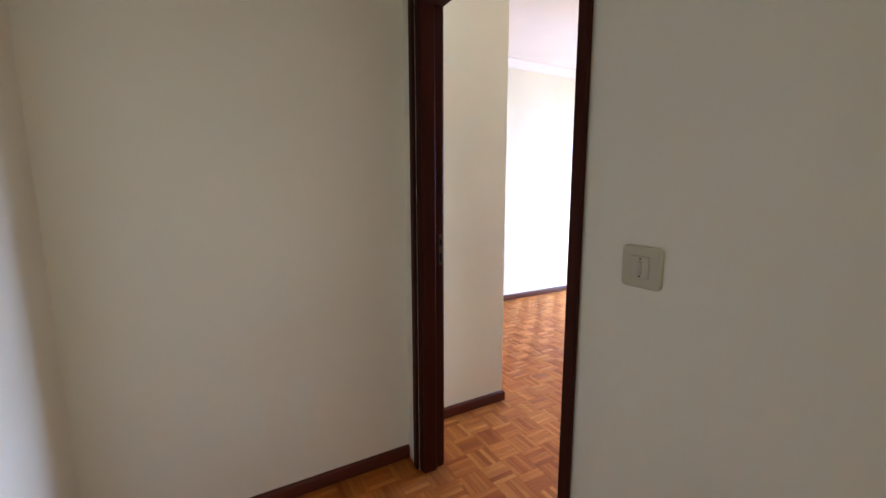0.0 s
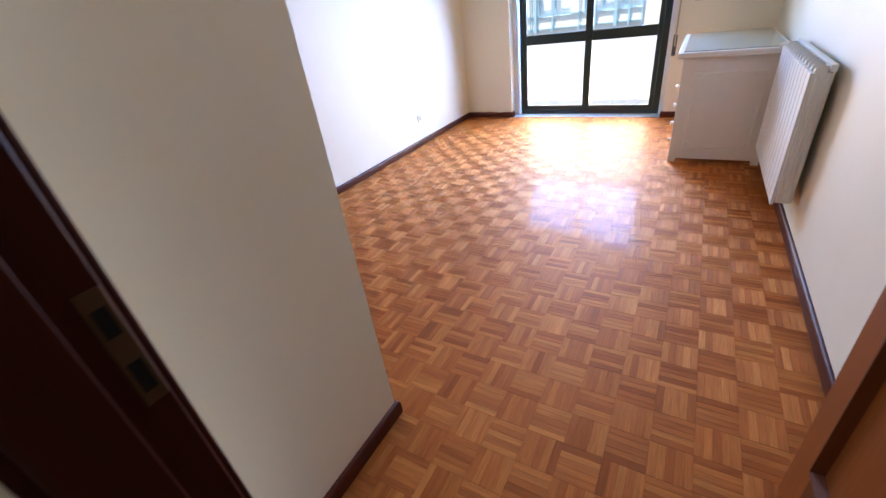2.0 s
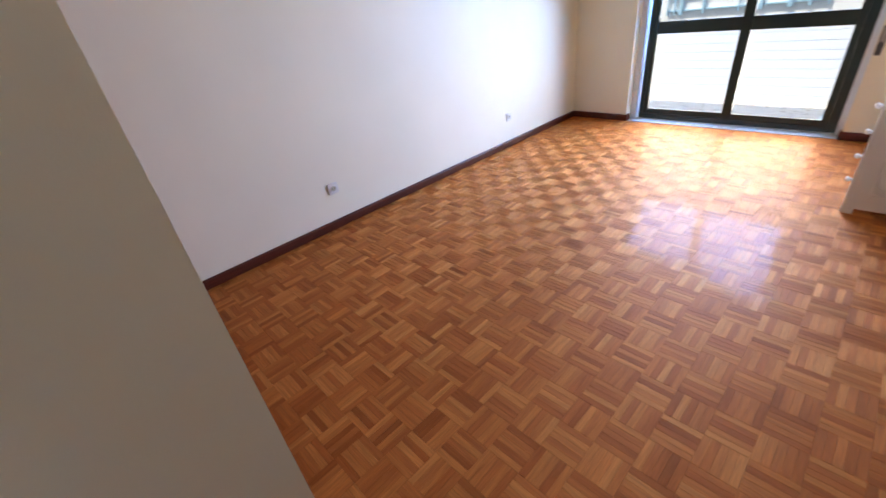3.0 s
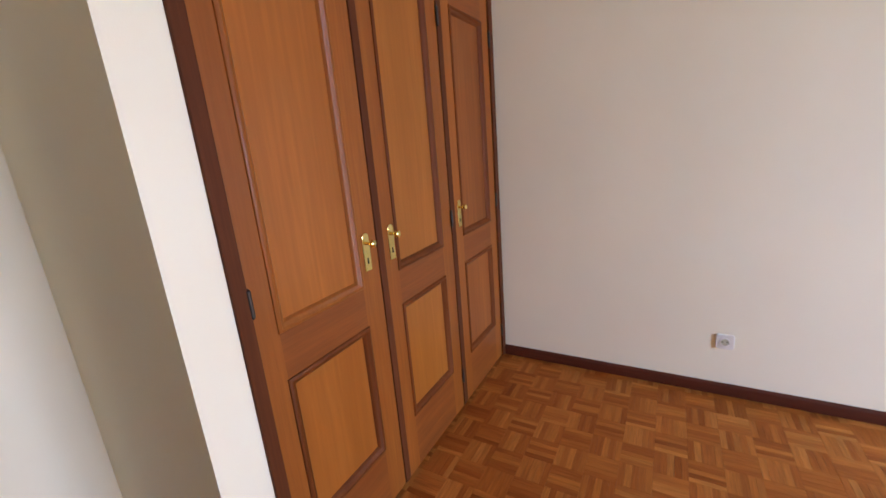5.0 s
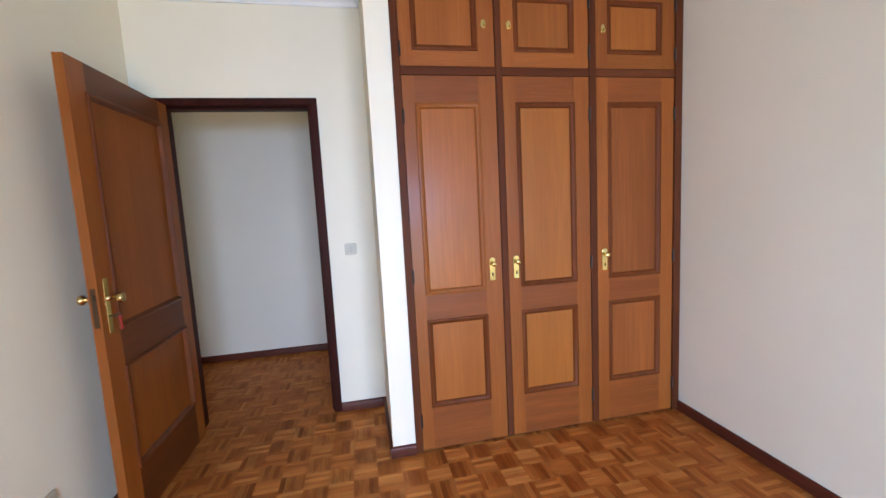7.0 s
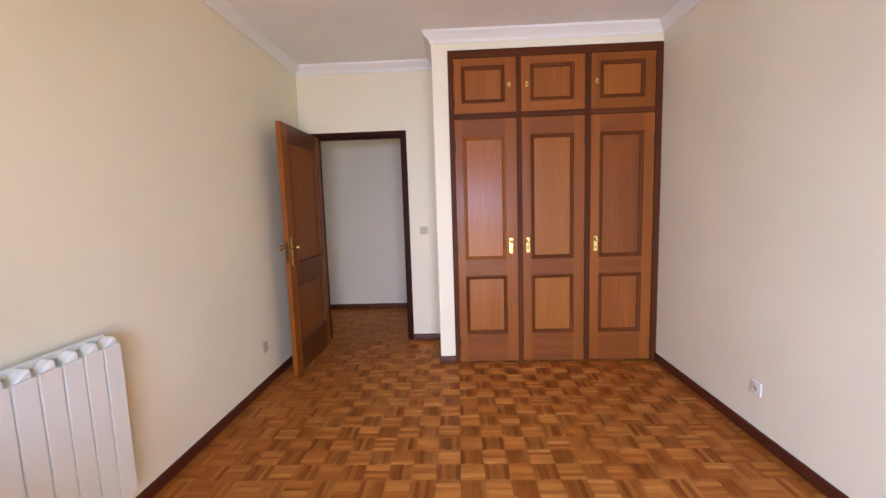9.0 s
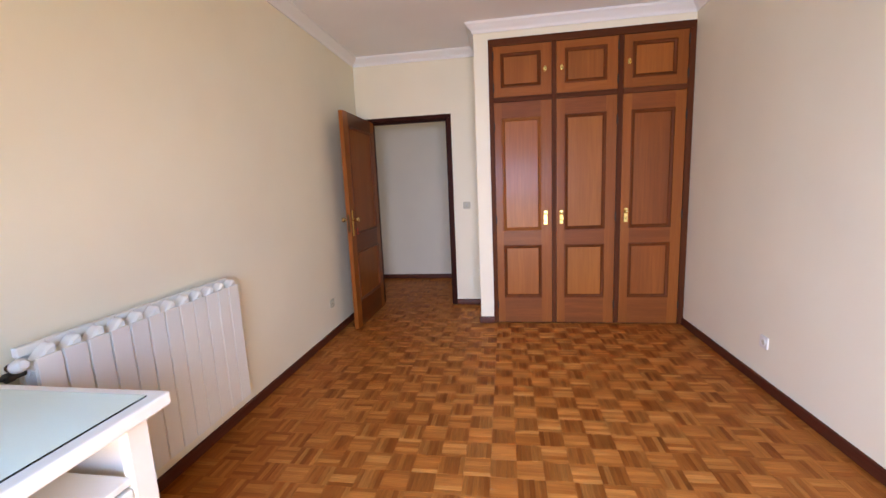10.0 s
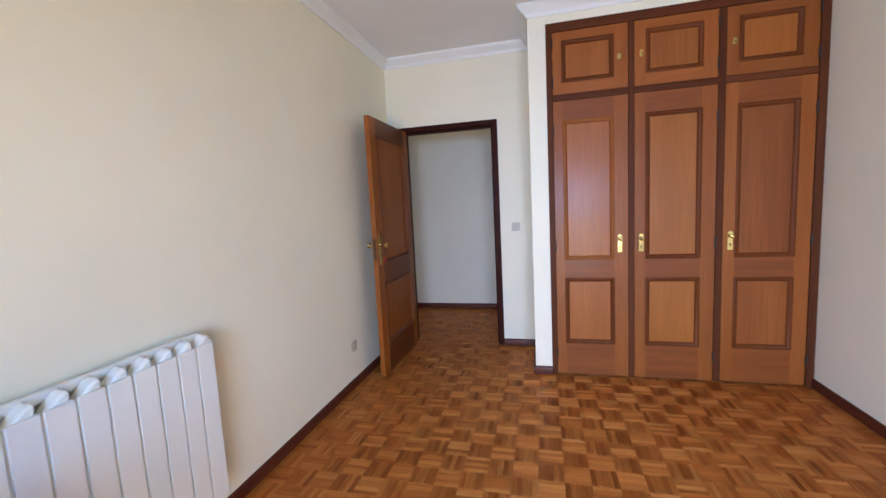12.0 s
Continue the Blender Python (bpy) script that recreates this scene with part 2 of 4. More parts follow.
def add_box(bm, a, b, bevel=0.0, seg=1):
    vs = [bm.verts.new((x, y, z)) for x in (a[0], b[0]) for y in (a[1], b[1]) for z in (a[2], b[2])]
    fs = [bm.faces.new([vs[i] for i in q]) for q in ((0, 1, 3, 2), (4, 6, 7, 5), (0, 4, 5, 1), (2, 3, 7, 6), (0, 2, 6, 4), (1, 5, 7, 3))]
    if bevel:
        es = list({e for f in fs for e in f.edges})
        bmesh.ops.bevel(bm, geom=es, offset=bevel, segments=seg, affect="EDGES", profile=0.5)
    return bm


def boxes(*specs, bevel=0.0, seg=1):
    bm = bmesh.new()
    for a, b in specs:
        add_box(bm, a, b, bevel, seg)
    return bm


def lathe(bm, profile, centre, axis=(0, 0, 1), seg=20):
    """Turned solid: profile of (radius, height) along axis from centre."""
    rot = Vector((0, 0, 1)).rotation_difference(Vector(axis)).to_matrix()
    rings = []
    for r, h in profile:
        rings.append([bm.verts.new(Vector(centre) + rot @ Vector((r * math.cos(k * math.tau / seg), r * math.sin(k * math.tau / seg), h))) for k in range(seg)])
    for p, q in zip(rings, rings[1:]):
        for k in range(seg):
            bm.faces.new((p[k], p[(k + 1) % seg], q[(k + 1) % seg], q[k]))
    bm.faces.new(rings[0][::-1])
    bm.faces.new(rings[-1])
    return bm


def tube(bm, pts, r, seg=8, closed=False):
    pts = [Vector(p) for p in pts]
    n = len(pts)
    rings = []
    for i, p in enumerate(pts):
        a = pts[(i - 1) % n] if closed or i else p
        b = pts[(i + 1) % n] if closed or i < n - 1 else p
        d = (b - a).normalized()
        u = d.cross(Vector((0.31, 0.77, 0.55))).normalized()
        v = d.cross(u)
        rings.append([bm.verts.new(p + r * (math.cos(k * math.tau / seg) * u + math.sin(k * math.tau / seg) * v)) for k in range(seg)])
    for i in range(n if closed else n - 1):
        p, q = rings[i], rings[(i + 1) % n]
        for k in range(seg):
            bm.faces.new((p[k], p[(k + 1) % seg], q[(k + 1) % seg], q[k]))
    if not closed:
        bm.faces.new(rings[0][::-1])
        bm.faces.new(rings[-1])
    return bm


def ring(place, u0, u1, v0, v1, profile):
    """Mitred frame round a panel; place(u, v, n) gives the world point, profile is (inset, height)."""
    bm = bmesh.new()
    loops = []
    for w, h in profile:
        loops.append([bm.verts.new(place(u, v, h)) for u, v in ((u0 + w, v0 + w), (u1 - w, v0 + w), (u1 - w, v1 - w), (u0 + w, v1 - w))])
    for p, q in zip(loops, loops[1:]):
        for k in range(4):
            bm.faces.new((p[k], p[(k + 1) % 4], q[(k + 1) % 4], q[k]))
    return bm


def pierced(place, us, vs, solid, n0, n1):
    """One connected slab on a grid of cuts, solid(i, j) where a cell is filled; place(u, v, n)."""
    bm = bmesh.new()
    pt = {}

    def v(i, j, n):
        if (i, j, n) not in pt:
            pt[i, j, n] = bm.verts.new(place(us[i], vs[j], n))
        return pt[i, j, n]

    cells = {(i, j) for i in range(len(us) - 1) for j in range(len(vs) - 1) if solid(i, j)}
    for i, j in cells:
        for n in (n0, n1):
            bm.faces.new((v(i, j, n), v(i + 1, j, n), v(i + 1, j + 1, n), v(i, j + 1, n)))
        for (di, dj), (a, b) in (((-1, 0), ((i, j), (i, j + 1))), ((1, 0), ((i + 1, j), (i + 1, j + 1))), ((0, -1), ((i, j), (i + 1, j))), ((0, 1), ((i, j + 1), (i + 1, j + 1)))):
            if (i + di, j + dj) not in cells:
                bm.faces.new((v(*a, n0), v(*b, n0), v(*b, n1), v(*a, n1)))
    return bm


def sweep(profile, pts, closed=False):
    """Profile of (out, up) swept along level points, mitred at the corners; out is to the left of the way."""
    bm = bmesh.new()
    n = len(pts)
    loops = []
    for i, p in enumerate(pts):
        p = Vector((*p, 0)) if len(p) == 2 else Vector(p)
        get = lambda k: Vector((pts[k][0], pts[k][1], 0))
        d1 = (get(i) - get(i - 1)).normalized() if i else None
        d2 = (get(i + 1) - get(i)).normalized() if i < n - 1 else None
        d1, d2 = d1 or d2, d2 or d1
        n1, n2 = Vector((-d1.y, d1.x, 0)), Vector((-d2.y, d2.x, 0))
        m = (n1 + n2) / (1 + n1.dot(n2))
        loops.append([bm.verts.new(get(i) + m * o + Vector((0, 0, u))) for o, u in profile])
    for p, q in zip(loops, loops[1:]):
        for k in range(len(profile)):
            bm.faces.new((p[k], p[(k + 1) % len(profile)], q[(k + 1) % len(profile)], q[k]))
    bm.faces.new(loops[0][::-1])
    bm.faces.new(loops[-1])
    return bm


# ---- the plan (metres) ----
W = 3.220          # bedroom width, plain wall at x = 0, radiator wall at x = W
L = 5.075          # window wall
H = 2.77           # ceiling
YW = 0.63          # wardrobe front
XP = 1.850         # side of the wardrobe's wall
XO0, XO1 = 2.183, 3.094   # rough door opening
TD = 0.115         # door wall thickness
YB = -1.36         # far wall of the corridor
XC = 2.06         # end wall of the corridor
XE = 6.4           # other end of the corridor
WO0, WO1, WOZ = 0.630, 2.385, 2.075   # the window's opening


def wall(name, *specs, mat=None, label="cream painted plaster wall"):
    return tagged(part(name, boxes(*specs), mat or WALL, None), label, "wall", kind="structure")


wall("wall_west", ((-0.15, -0.115, 0), (0, L + 0.25, H)))
wall("wall_east", ((W, 0, 0), (W + 0.15, L + 0.25, H)))
wall("wall_north", ((0, L, 0), (WO0, L + 0.25, H)), ((WO1, L, 0), (W, L + 0.25, H)), ((WO0, L, WOZ), (WO1, L + 0.25, H)))
wall("wall_door", ((XP, -0.06, 0), (XO0, 0, H)), ((XO1, -0.06, 0), (W, 0, H)), ((XO0, -0.06, 2.11), (XO1, 0, H)))
wall("wall_wardrobe_side", ((1.722, 0, 0), (XP, YW, H)), ((0, YW - 0.10, 2.623), (1.722, YW, H)), label="cream painted wall end boxing in the wardrobe")
wall("wall_wardrobe_back", ((0, -0.06, 0), (XP, 0, H)))
wall("wall_corridor_door_side", ((XC - 0.1, -TD, 0), (XO0, -0.06, H)), ((XO1, -TD, 0), (XE, -0.06, H)), ((XO0, -TD, 2.11), (XO1, -0.06, H)), mat=HALL, label="pale painted corridor wall round the doorway")
wall("wall_corridor_end", ((XC - 0.1, YB - 0.1, 0), (XC, -TD, H)), mat=HALL, label="pale painted corridor end wall")
wall("wall_corridor_back", ((XC, YB - 0.1, 0), (XE, YB, H)), mat=HALL, label="pale painted corridor wall")
# unseen end wall, its opening cut to suit the added corridor lamp
wall("wall_corridor_far", ((XE, YB, 0), (XE + 0.12, -TD, 0.85)), ((XE, YB, 2.05), (XE + 0.12, -TD, H)), ((XE, YB, 0.85), (XE + 0.12, -1.18, 2.05)), ((XE, -0.62, 0.85), (XE + 0.12, -TD, 2.05)), mat=HALL, label="unseen pale painted wall with an opening made for the corridor lamp")
tagged(part("ceiling", boxes(((-0.15, YB - 0.1, H), (XE + 0.12, L + 0.25, H + 0.15))), CEIL), "white painted plaster ceiling", "ceiling", kind="structure")

# coved cornice round the bedroom
cove = [(0, -0.085), (0.012, -0.085), (0.014, -0.068), (0.026, -0.055), (0.048, -0.040), (0.060, -0.022), (0.066, -0.018), (0.068, 0), (0, 0)]
cpts = [(0.004, YW), (XP, YW), (XP, 0.0), (W, 0.0), (W, L), (0.0, L), (0.0, YW + 0.004)]
corn = part("cornice", sweep([(o, H + u - 0.002) for o, u in cove], cpts), CORN, None, "", True)
tagged(corn, "white moulded plaster cornice under the ceiling", "cornice", kind="structure")

# baseboards, rounded on top
def skirting(name, pts, label="dark mahogany baseboard with a rounded top edge"):
    prof = [(0, 0.002), (0.016, 0.002), (0.016, 0.050), (0.013, 0.058), (0.007, 0.063), (0, 0.064)]
    return tagged(part(name, sweep(prof, pts), BASE, None, "", True), label, "baseboard", kind="structure")


skirting("baseboard_east", [(W, 0.0), (W, L)])
skirting("baseboard_north_east", [(W - 0.017, L), (WO1, L), (WO1, L + 0.06)])
skirting("baseboard_north_west", [(WO0, L + 0.06), (WO0, L), (0.0, L)])
skirting("baseboard_west", [(0.0, L - 0.017), (0.0, YW + 0.005)])
skirting("baseboard_wardrobe_side", [(1.722, YW), (XP, YW), (XP, 0.0), (2.158, 0.0)])
skirting("baseboard_corridor_end", [(XC, -TD - 0.002), (XC, YB)])
skirting("baseboard_corridor_back", [(XC + 0.017, YB), (XE, YB)])
skirting("baseboard_corridor_door_side", [(XE, -TD), (3.102, -TD)])

# floor slab under the parquet, and the window threshold
tagged(part("floor", boxes(((-0.15, YB - 0.1, -0.12), (XE + 0.12, L, -0.009))), JOINT), "varnished basket-weave oak mosaic parquet floor", "floor", kind="structure")
tagged(part("window_sill", boxes(((WO0, L, -0.12), (WO1, L + 0.25, 0.004)), bevel=0.002), MARBLE), "pale stone threshold under the balcony window", "sill", kind="structure")

# ---- door frame and door ----
frame_ob = thing("door_frame", (2.6, -0.05, 0), "dark mahogany door frame with brass strike plate", "door frame", kind="structure")
J0, J1 = 2.213, 3.064      # clear opening


def casing(name, y0, y1, x0, x1, z1, w):
    part(name, boxes(((x0, y0, 0.003), (x0 + w, y1, z1 - w)), bevel=0.004, seg=2), CASE, frame_ob)
    part(name, boxes(((x1 - w, y0, 0.003), (x1, y1, z1 - w)), bevel=0.004, seg=2), CASE, frame_ob)
    part(name, boxes(((x0, y0, z1 - w + 0.0005), (x1, y1, z1)), bevel=0.004, seg=2), CASE, frame_ob)


casing("casing", 0.001, 0.010, 2.158, 3.118, 2.126, 0.044)
casing("casing", -TD - 0.016, -TD - 0.001, 2.148, 3.100, 2.126, 0.034)
part("jamb", boxes(((XO0 - 0.003, -TD, 0.003), (J0, 0.0, 2.080)), bevel=0.003), CASE, frame_ob)
part("jamb", boxes(((J1, -TD, 0.003), (XO1 + 0.003, 0.0, 2.080)), bevel=0.003), CASE, frame_ob)
part("head", boxes(((XO0 - 0.003, -TD, 2.0805), (XO1 + 0.003, 0.0, 2.113)), bevel=0.003), CASE, frame_ob)
part("stop", boxes(((J0, -TD + 0.005, 0.003), (J0 + 0.012, -0.045, 2.066)), bevel=0.002), CASE, frame_ob)
part("stop", boxes(((J1 - 0.012, -TD + 0.005, 0.003), (J1, -0.045, 2.066)), bevel=0.002), CASE, frame_ob)
part("stop", boxes(((J0, -TD + 0.005, 2.0665), (J1, -0.045, 2.080)), bevel=0.002), CASE, frame_ob)
strike = part("strike_plate", boxes(((J0 - 0.001, -0.026, 0.996), (J0 + 0.002, -0.003, 1.133)), bevel=0.001), BRASSD, frame_ob, "dark brass strike plate")
part("latch_hole", boxes(((J0 + 0.0005, -0.021, 1.082), (J0 + 0.0026, -0.008, 1.114))), DARKH, strike)
part("bolt_hole", boxes(((J0 + 0.0005, -0.021, 1.012), (J0 + 0.0026, -0.008, 1.050))), DARKH, strike)
for z in (0.25, 0.95, 1.83):
    hg = bmesh.new()
    lathe(hg, [(0.003, 0), (0.007, 0.004), (0.007, 0.088), (0.003, 0.093)], (J1 + 0.004, 0.026, z), seg=12)
    add_box(hg, (J1 - 0.0025, -0.034, z + 0.005), (J1 - 0.0005, 0.024, z + 0.088))
    part("hinge", hg, IRON, frame_ob)

LX0, LX1 = 3.024, 3.062    # the open leaf, square to its wall
LY0, LY1 = 0.030, 0.874
door = thing("door_1", (3.06, 0.03, 0.008), "open varnished brown wooden door with two raised panels", "door", kind="structure")
door.rotation_euler = (0, 0, radians(-0.7))   # open a little past square
PV = ((0.930, 1.946), (0.262, 0.745))
SY0, SY1 = LY0 + 0.105, LY1 - 0.115
leaf_ob = part("panel", boxes(((LX0 + 0.012, SY0 - 0.004, 0.262), (LX1 - 0.012, SY1 + 0.004, 0.745))), LEAF, door)
for y0, y1 in ((LY0, SY0), (SY1, LY1)):
    st_ = part("stile", boxes(((LX0, y0, 0.008), (LX1, y1, 2.076))), LEAF, door)
leaf_ob = st_    # the lock stile carries the fittings
for z0, z1 in ((0.008, 0.262), (0.745, 0.930), (1.946, 2.076)):
    part("rail", boxes(((LX0, SY0 + 0.0002, z0), (LX1, SY1 - 0.0002, z1))), LEAFR, door, "darker cross-grained rail")
part("panel", boxes(((LX0 + 0.012, SY0 - 0.004, 0.93), (LX1 - 0.012, SY1 + 0.004, 1.946))), LEAF, door)
for z0, z1 in PV:
    for x, s in ((LX0, -1), (LX1, 1)):
        part("moulding", ring(lambda u, v, n: (x + s * n, u, v), SY0 - 0.008, SY1 + 0.008, z0 - 0.008, z1 + 0.008,
                              [(0, 0.0), (0.001, 0.007), (0.005, 0.010), (0.011, 0.010), (0.015, 0.005), (0.019, -0.003), (0.024, -0.010), (0.026, -0.013)]), LEAFM, door, "", True)
HY, HZ = LY1 - 0.052, 1.077
for x, s in ((LX0, -1), (LX1, 1)):
    a, b = sorted((x + s * 0.0003, x + s * 0.004))
    part("handle_plate", boxes(((a, HY - 0.015, HZ - 0.153), (b, HY + 0.015, HZ + 0.089)), bevel=0.0015), BRASS, leaf_ob, "tall polished brass handle plate")
    hb = bmesh.new()
    lathe(hb, [(0.014, 0), (0.013, 0.006), (0.008, 0.012), (0.0085, 0.030), (0.013, 0.038), (0.021, 0.046), (0.023, 0.053), (0.020, 0.060), (0.008, 0.063)], (x + s * 0.004, HY, HZ), (s, 0, 0), 20)
    part("door_knob", hb, KNOBB, leaf_ob, "turned brass door knob", True)
part("lock_plate", boxes(((LX0 + 0.009, LY1 - 0.001, 0.960), (LX1 - 0.009, LY1 + 0.0015, 1.130)), bevel=0.0006), BRASSD, leaf_ob, "dark brass lock plate in the door edge")
part("latch", boxes(((LX0 + 0.013, LY1, 1.076), (LX1 - 0.013, LY1 + 0.011, 1.104)), bevel=0.003), BRASSD, leaf_ob)
KX, KZ = LX0 - 0.004, 1.000
kb = bmesh.new()
lathe(kb, [(0.0028, 0), (0.0028, 0.022)], (KX, HY, KZ), (-1, 0, 0), 10)
tube(kb, [(KX - 0.031 + 0.0095 * math.cos(a), HY, KZ + 0.0095 * math.sin(a)) for a in [k * math.tau / 18 for k in range(18)]], 0.0018, 6, True)
tube(kb, [(KX - 0.022, HY, KZ + 0.004), (KX - 0.031, HY, KZ), (KX - 0.022, HY, KZ - 0.004)], 0.0014, 6)
part("key", kb, STEEL, leaf_ob, "dark steel key in the lock", True)
cb = bmesh.new()
tube(cb, [(KX - 0.039 + 0.003 * math.sin(k * 0.9), HY + 0.007 * math.sin(k * math.tau / 20), KZ - 0.034 + 0.031 * math.cos(k * math.tau / 20)) for k in range(20)], 0.0017, 6, True)
part("key_cord", cb, RED, leaf_ob, "red loop of cord on the key", True)

# ---- built-in wardrobe ----
ward = thing("wardrobe", (0.86, YW, 0), "built-in varnished wooden wardrobe with three tall doors and three top doors", "wardrobe")
F0 = YW - 0.035
ST0, ST1 = 0.050, 1.682            # inner faces of the outer stiles
M1, M2 = (1.131, 1.166), (0.568, 0.610)
for x0, x1 in ((0.001, ST0), (ST1, 1.722)):
    part("frame_stile", boxes(((x0, F0, 0.004), (x1, YW + 0.010, 2.5615)), bevel=0.003, seg=2), WFRAME, ward)
part("top_rail", boxes(((0.001, F0, 2.562), (1.722, YW + 0.010, 2.623)), bevel=0.003, seg=2), WRAIL, ward)
part("bottom_rail", boxes(((ST0, F0, 0.004), (ST1, YW - 0.012, 0.013))), WRAIL, ward)
for m0, m1 in (M1, M2):
    part("mullion", boxes(((m0, F0, 0.014), (m1, YW + 0.004, 2.5615)), bevel=0.003, seg=2), WFRAME, ward)
for x0, x1 in ((ST0, M2[0]), (M2[1], M1[0]), (M1[1], ST1)):
    part("middle_rail", boxes(((x0, F0, 2.081), (x1, YW + 0.004, 2.123)), bevel=0.003, seg=2), WRAIL, ward)
part("back_panel", boxes(((0.001, F0 - 0.02, 0.02), (1.72, F0 - 0.004, 2.56))), WFRAME, ward)
MPROF = [(0, 0.0), (0.001, 0.004), (0.005, 0.0065), (0.011, 0.0065), (0.015, 0.003), (0.020, 0.001), (0.026, -0.005), (0.031, -0.010), (0.032, -0.012)]


def wardrobe_door(x0, x1, z0, z1, sx0, sx1, panels, kx, side, hinge_zs, knob_z, tall, veneer, edges):
    """Two upright stiles, rails with level grain between them, and a moulding in the wood edges[k] round each panel."""
    yf = YW
    zs = [z0] + [q for pz in panels for q in pz] + [z1]
    d = part("door", pierced(lambda u, v, n: (u, n, v), [x0, sx0, sx1, x1], zs, lambda i, j: not (i == 1 and j % 2), F0 + 0.004, yf), WDOOR, ward)
    d.data.materials.append(WCROSS if tall else WUPPER)
    for f in d.data.polygons:
        if sx0 < f.center.x + ward.location.x < sx1:
            f.material_index = 1
    for k, (a, b) in enumerate(panels):
        part("panel", boxes(((sx0, F0 + 0.008, a), (sx1, yf - 0.011, b))), veneer, d)
        part("moulding", ring(lambda u, v, n: (u, yf + n, v), sx0 - 0.004, sx1 + 0.004, a - 0.004, b + 0.004, MPROF), edges[k], d, "", True)
    pb = bmesh.new()
    if tall:
        add_box(pb, (kx - 0.017, yf + 0.0003, knob_z - 0.085), (kx + 0.017, yf + 0.004, knob_z + 0.030), 0.0018)
        lathe(pb, [(0.017, 0), (0.017, 0.003), (0.015, 0.004)], (kx, yf + 0.0004, knob_z + 0.030), (0, 1, 0), 18)
        part("lock_plate", pb, BRASS, d, "polished brass lock plate", False)
        part("keyhole", boxes(((kx - 0.003, yf + 0.0038, knob_z - 0.060), (kx + 0.003, yf + 0.0046, knob_z - 0.040))), DARKH, d)
    else:
        lathe(pb, [(0.014, 0), (0.014, 0.002), (0.012, 0.0035)], (kx, yf + 0.0004, knob_z), (0, 1, 0), 18)
        for v in pb.verts:
            v.co.z = knob_z + (v.co.z - knob_z) * 1.7
        part("lock_plate", pb, BRASS, d, "small oval brass plate", True)
    kb2 = bmesh.new()
    if tall:
        lathe(kb2, [(0.006, 0), (0.005, 0.014), (0.011, 0.022), (0.014, 0.029), (0.012, 0.036), (0.005, 0.040)], (kx, yf + 0.003, knob_z + 0.012), (0, 1, 0), 16)
    else:
        tube(kb2, [(kx + 0.009 * math.sin(k * math.tau / 14), yf + 0.009, knob_z - 0.010 + 0.011 * math.cos(k * math.tau / 14)) for k in range(14)], 0.0028, 6, True)
    part("knob", kb2, BRASS, d, "polished brass knob" if tall else "small brass drop pull", True)
    hx = x1 + 0.001 if side < 0 else x0 - 0.001
    for hz in hinge_zs:
        hb2 = bmesh.new()
        lathe(hb2, [(0.002, 0), (0.0065, 0.005), (0.0065, 0.075), (0.002, 0.080)], (hx, yf + 0.007, hz), seg=10)
        part("hinge", hb2, IRON, d, "dark metal barrel hinge", True)


TP = ((0.262, 0.766), (0.911, 1.938))
UP = ((2.209, 2.494),)
g = 0.003
# door's edges, panel's edges, pull, the side it hinges on, its panel wood and the mouldings of its panels
for x0, x1, px0, px1, kx, side, veneer, edges in (
        # upper moulding here takes the lighter WDOOR: the window's sheen put into its colour
        (M1[1], ST1, 1.265, 1.612, 1.226, -1, WPANEL, (WMOULD, WDOOR)),
        (M2[1], M1[0], 0.704, 1.053, 1.083, 1, WGOLD, (WMOULD, WMOULD)),
        (ST0, M2[0], 0.142, 0.490, 0.520, 1, WRED, (WMOULD, WMOULD))):
    wardrobe_door(x0 + g, x1 - g, 0.014, 2.078, px0, px1, TP, kx, side, (0.15, 0.98, 1.83), 1.046, True, veneer, edges)
    wardrobe_door(x0 + g, x1 - g, 2.126, 2.559, px0, px1, UP, kx, side, (2.17, 2.44), 2.342, False, WPANEL, (WMOULD,))

# ---- balcony window ----
win = thing("window_1", (1.51, 5.03, 0.005), "tall dark green aluminium balcony window with four panes", "window", kind="structure")
WX0, WX1, YF0, YF1 = 0.715, 2.338, 5.195, 5.239
ZT0, ZT1 = 0.820, 0.926
part("window_frame", boxes(((WX0, YF0, 0.012), (0.753, YF1, 2.050)), bevel=0.003), ALU, win)
part("window_frame", boxes(((2.275, YF0, 0.012), (WX1, YF1, 2.050)), bevel=0.003), ALU, win)
part("window_frame", boxes(((0.7535, YF0, 0.012), (2.2745, YF1, 0.062)), bevel=0.003), ALU, win)
part("window_frame", boxes(((0.7535, YF0, 2.000), (2.2745, YF1, 2.050)), bevel=0.003), ALU, win)
for x0, x1, dy in ((0.754, 1.568, 0.006), (1.492, 2.274, -0.012)):
    s = part("sash", boxes(((x0, YF0 + 0.004 + dy, 0.063), (x0 + (0.045 if dy > 0 else 0.078), YF1 - 0.022 + dy, 1.999)), ((x1 - (0.078 if dy > 0 else 0.045), YF0 + 0.004 + dy, 0.063), (x1, YF1 - 0.022 + dy, 1.999)), bevel=0.002), ALU, win)
    i0, i1 = x0 + (0.0455 if dy > 0 else 0.0785), x1 - (0.0785 if dy > 0 else 0.0455)
    for z0, z1 in ((0.0635, 0.112), (ZT0, ZT1), (1.960, 1.9985)):
        part("sash_rail", boxes(((i0, YF0 + 0.006 + dy, z0), (i1, YF1 - 0.024 + dy, z1)), bevel=0.002), ALU, s)
    for z0, z1 in ((0.112, ZT0), (ZT1, 1.960)):
        pn = part("pane", boxes(((i0 - 0.004, YF0 + 0.014 + dy, z0 - 0.004), (i1 + 0.004, YF0 + 0.019 + dy, z1 + 0.004))), PANE, s)
        pn.visible_shadow = False
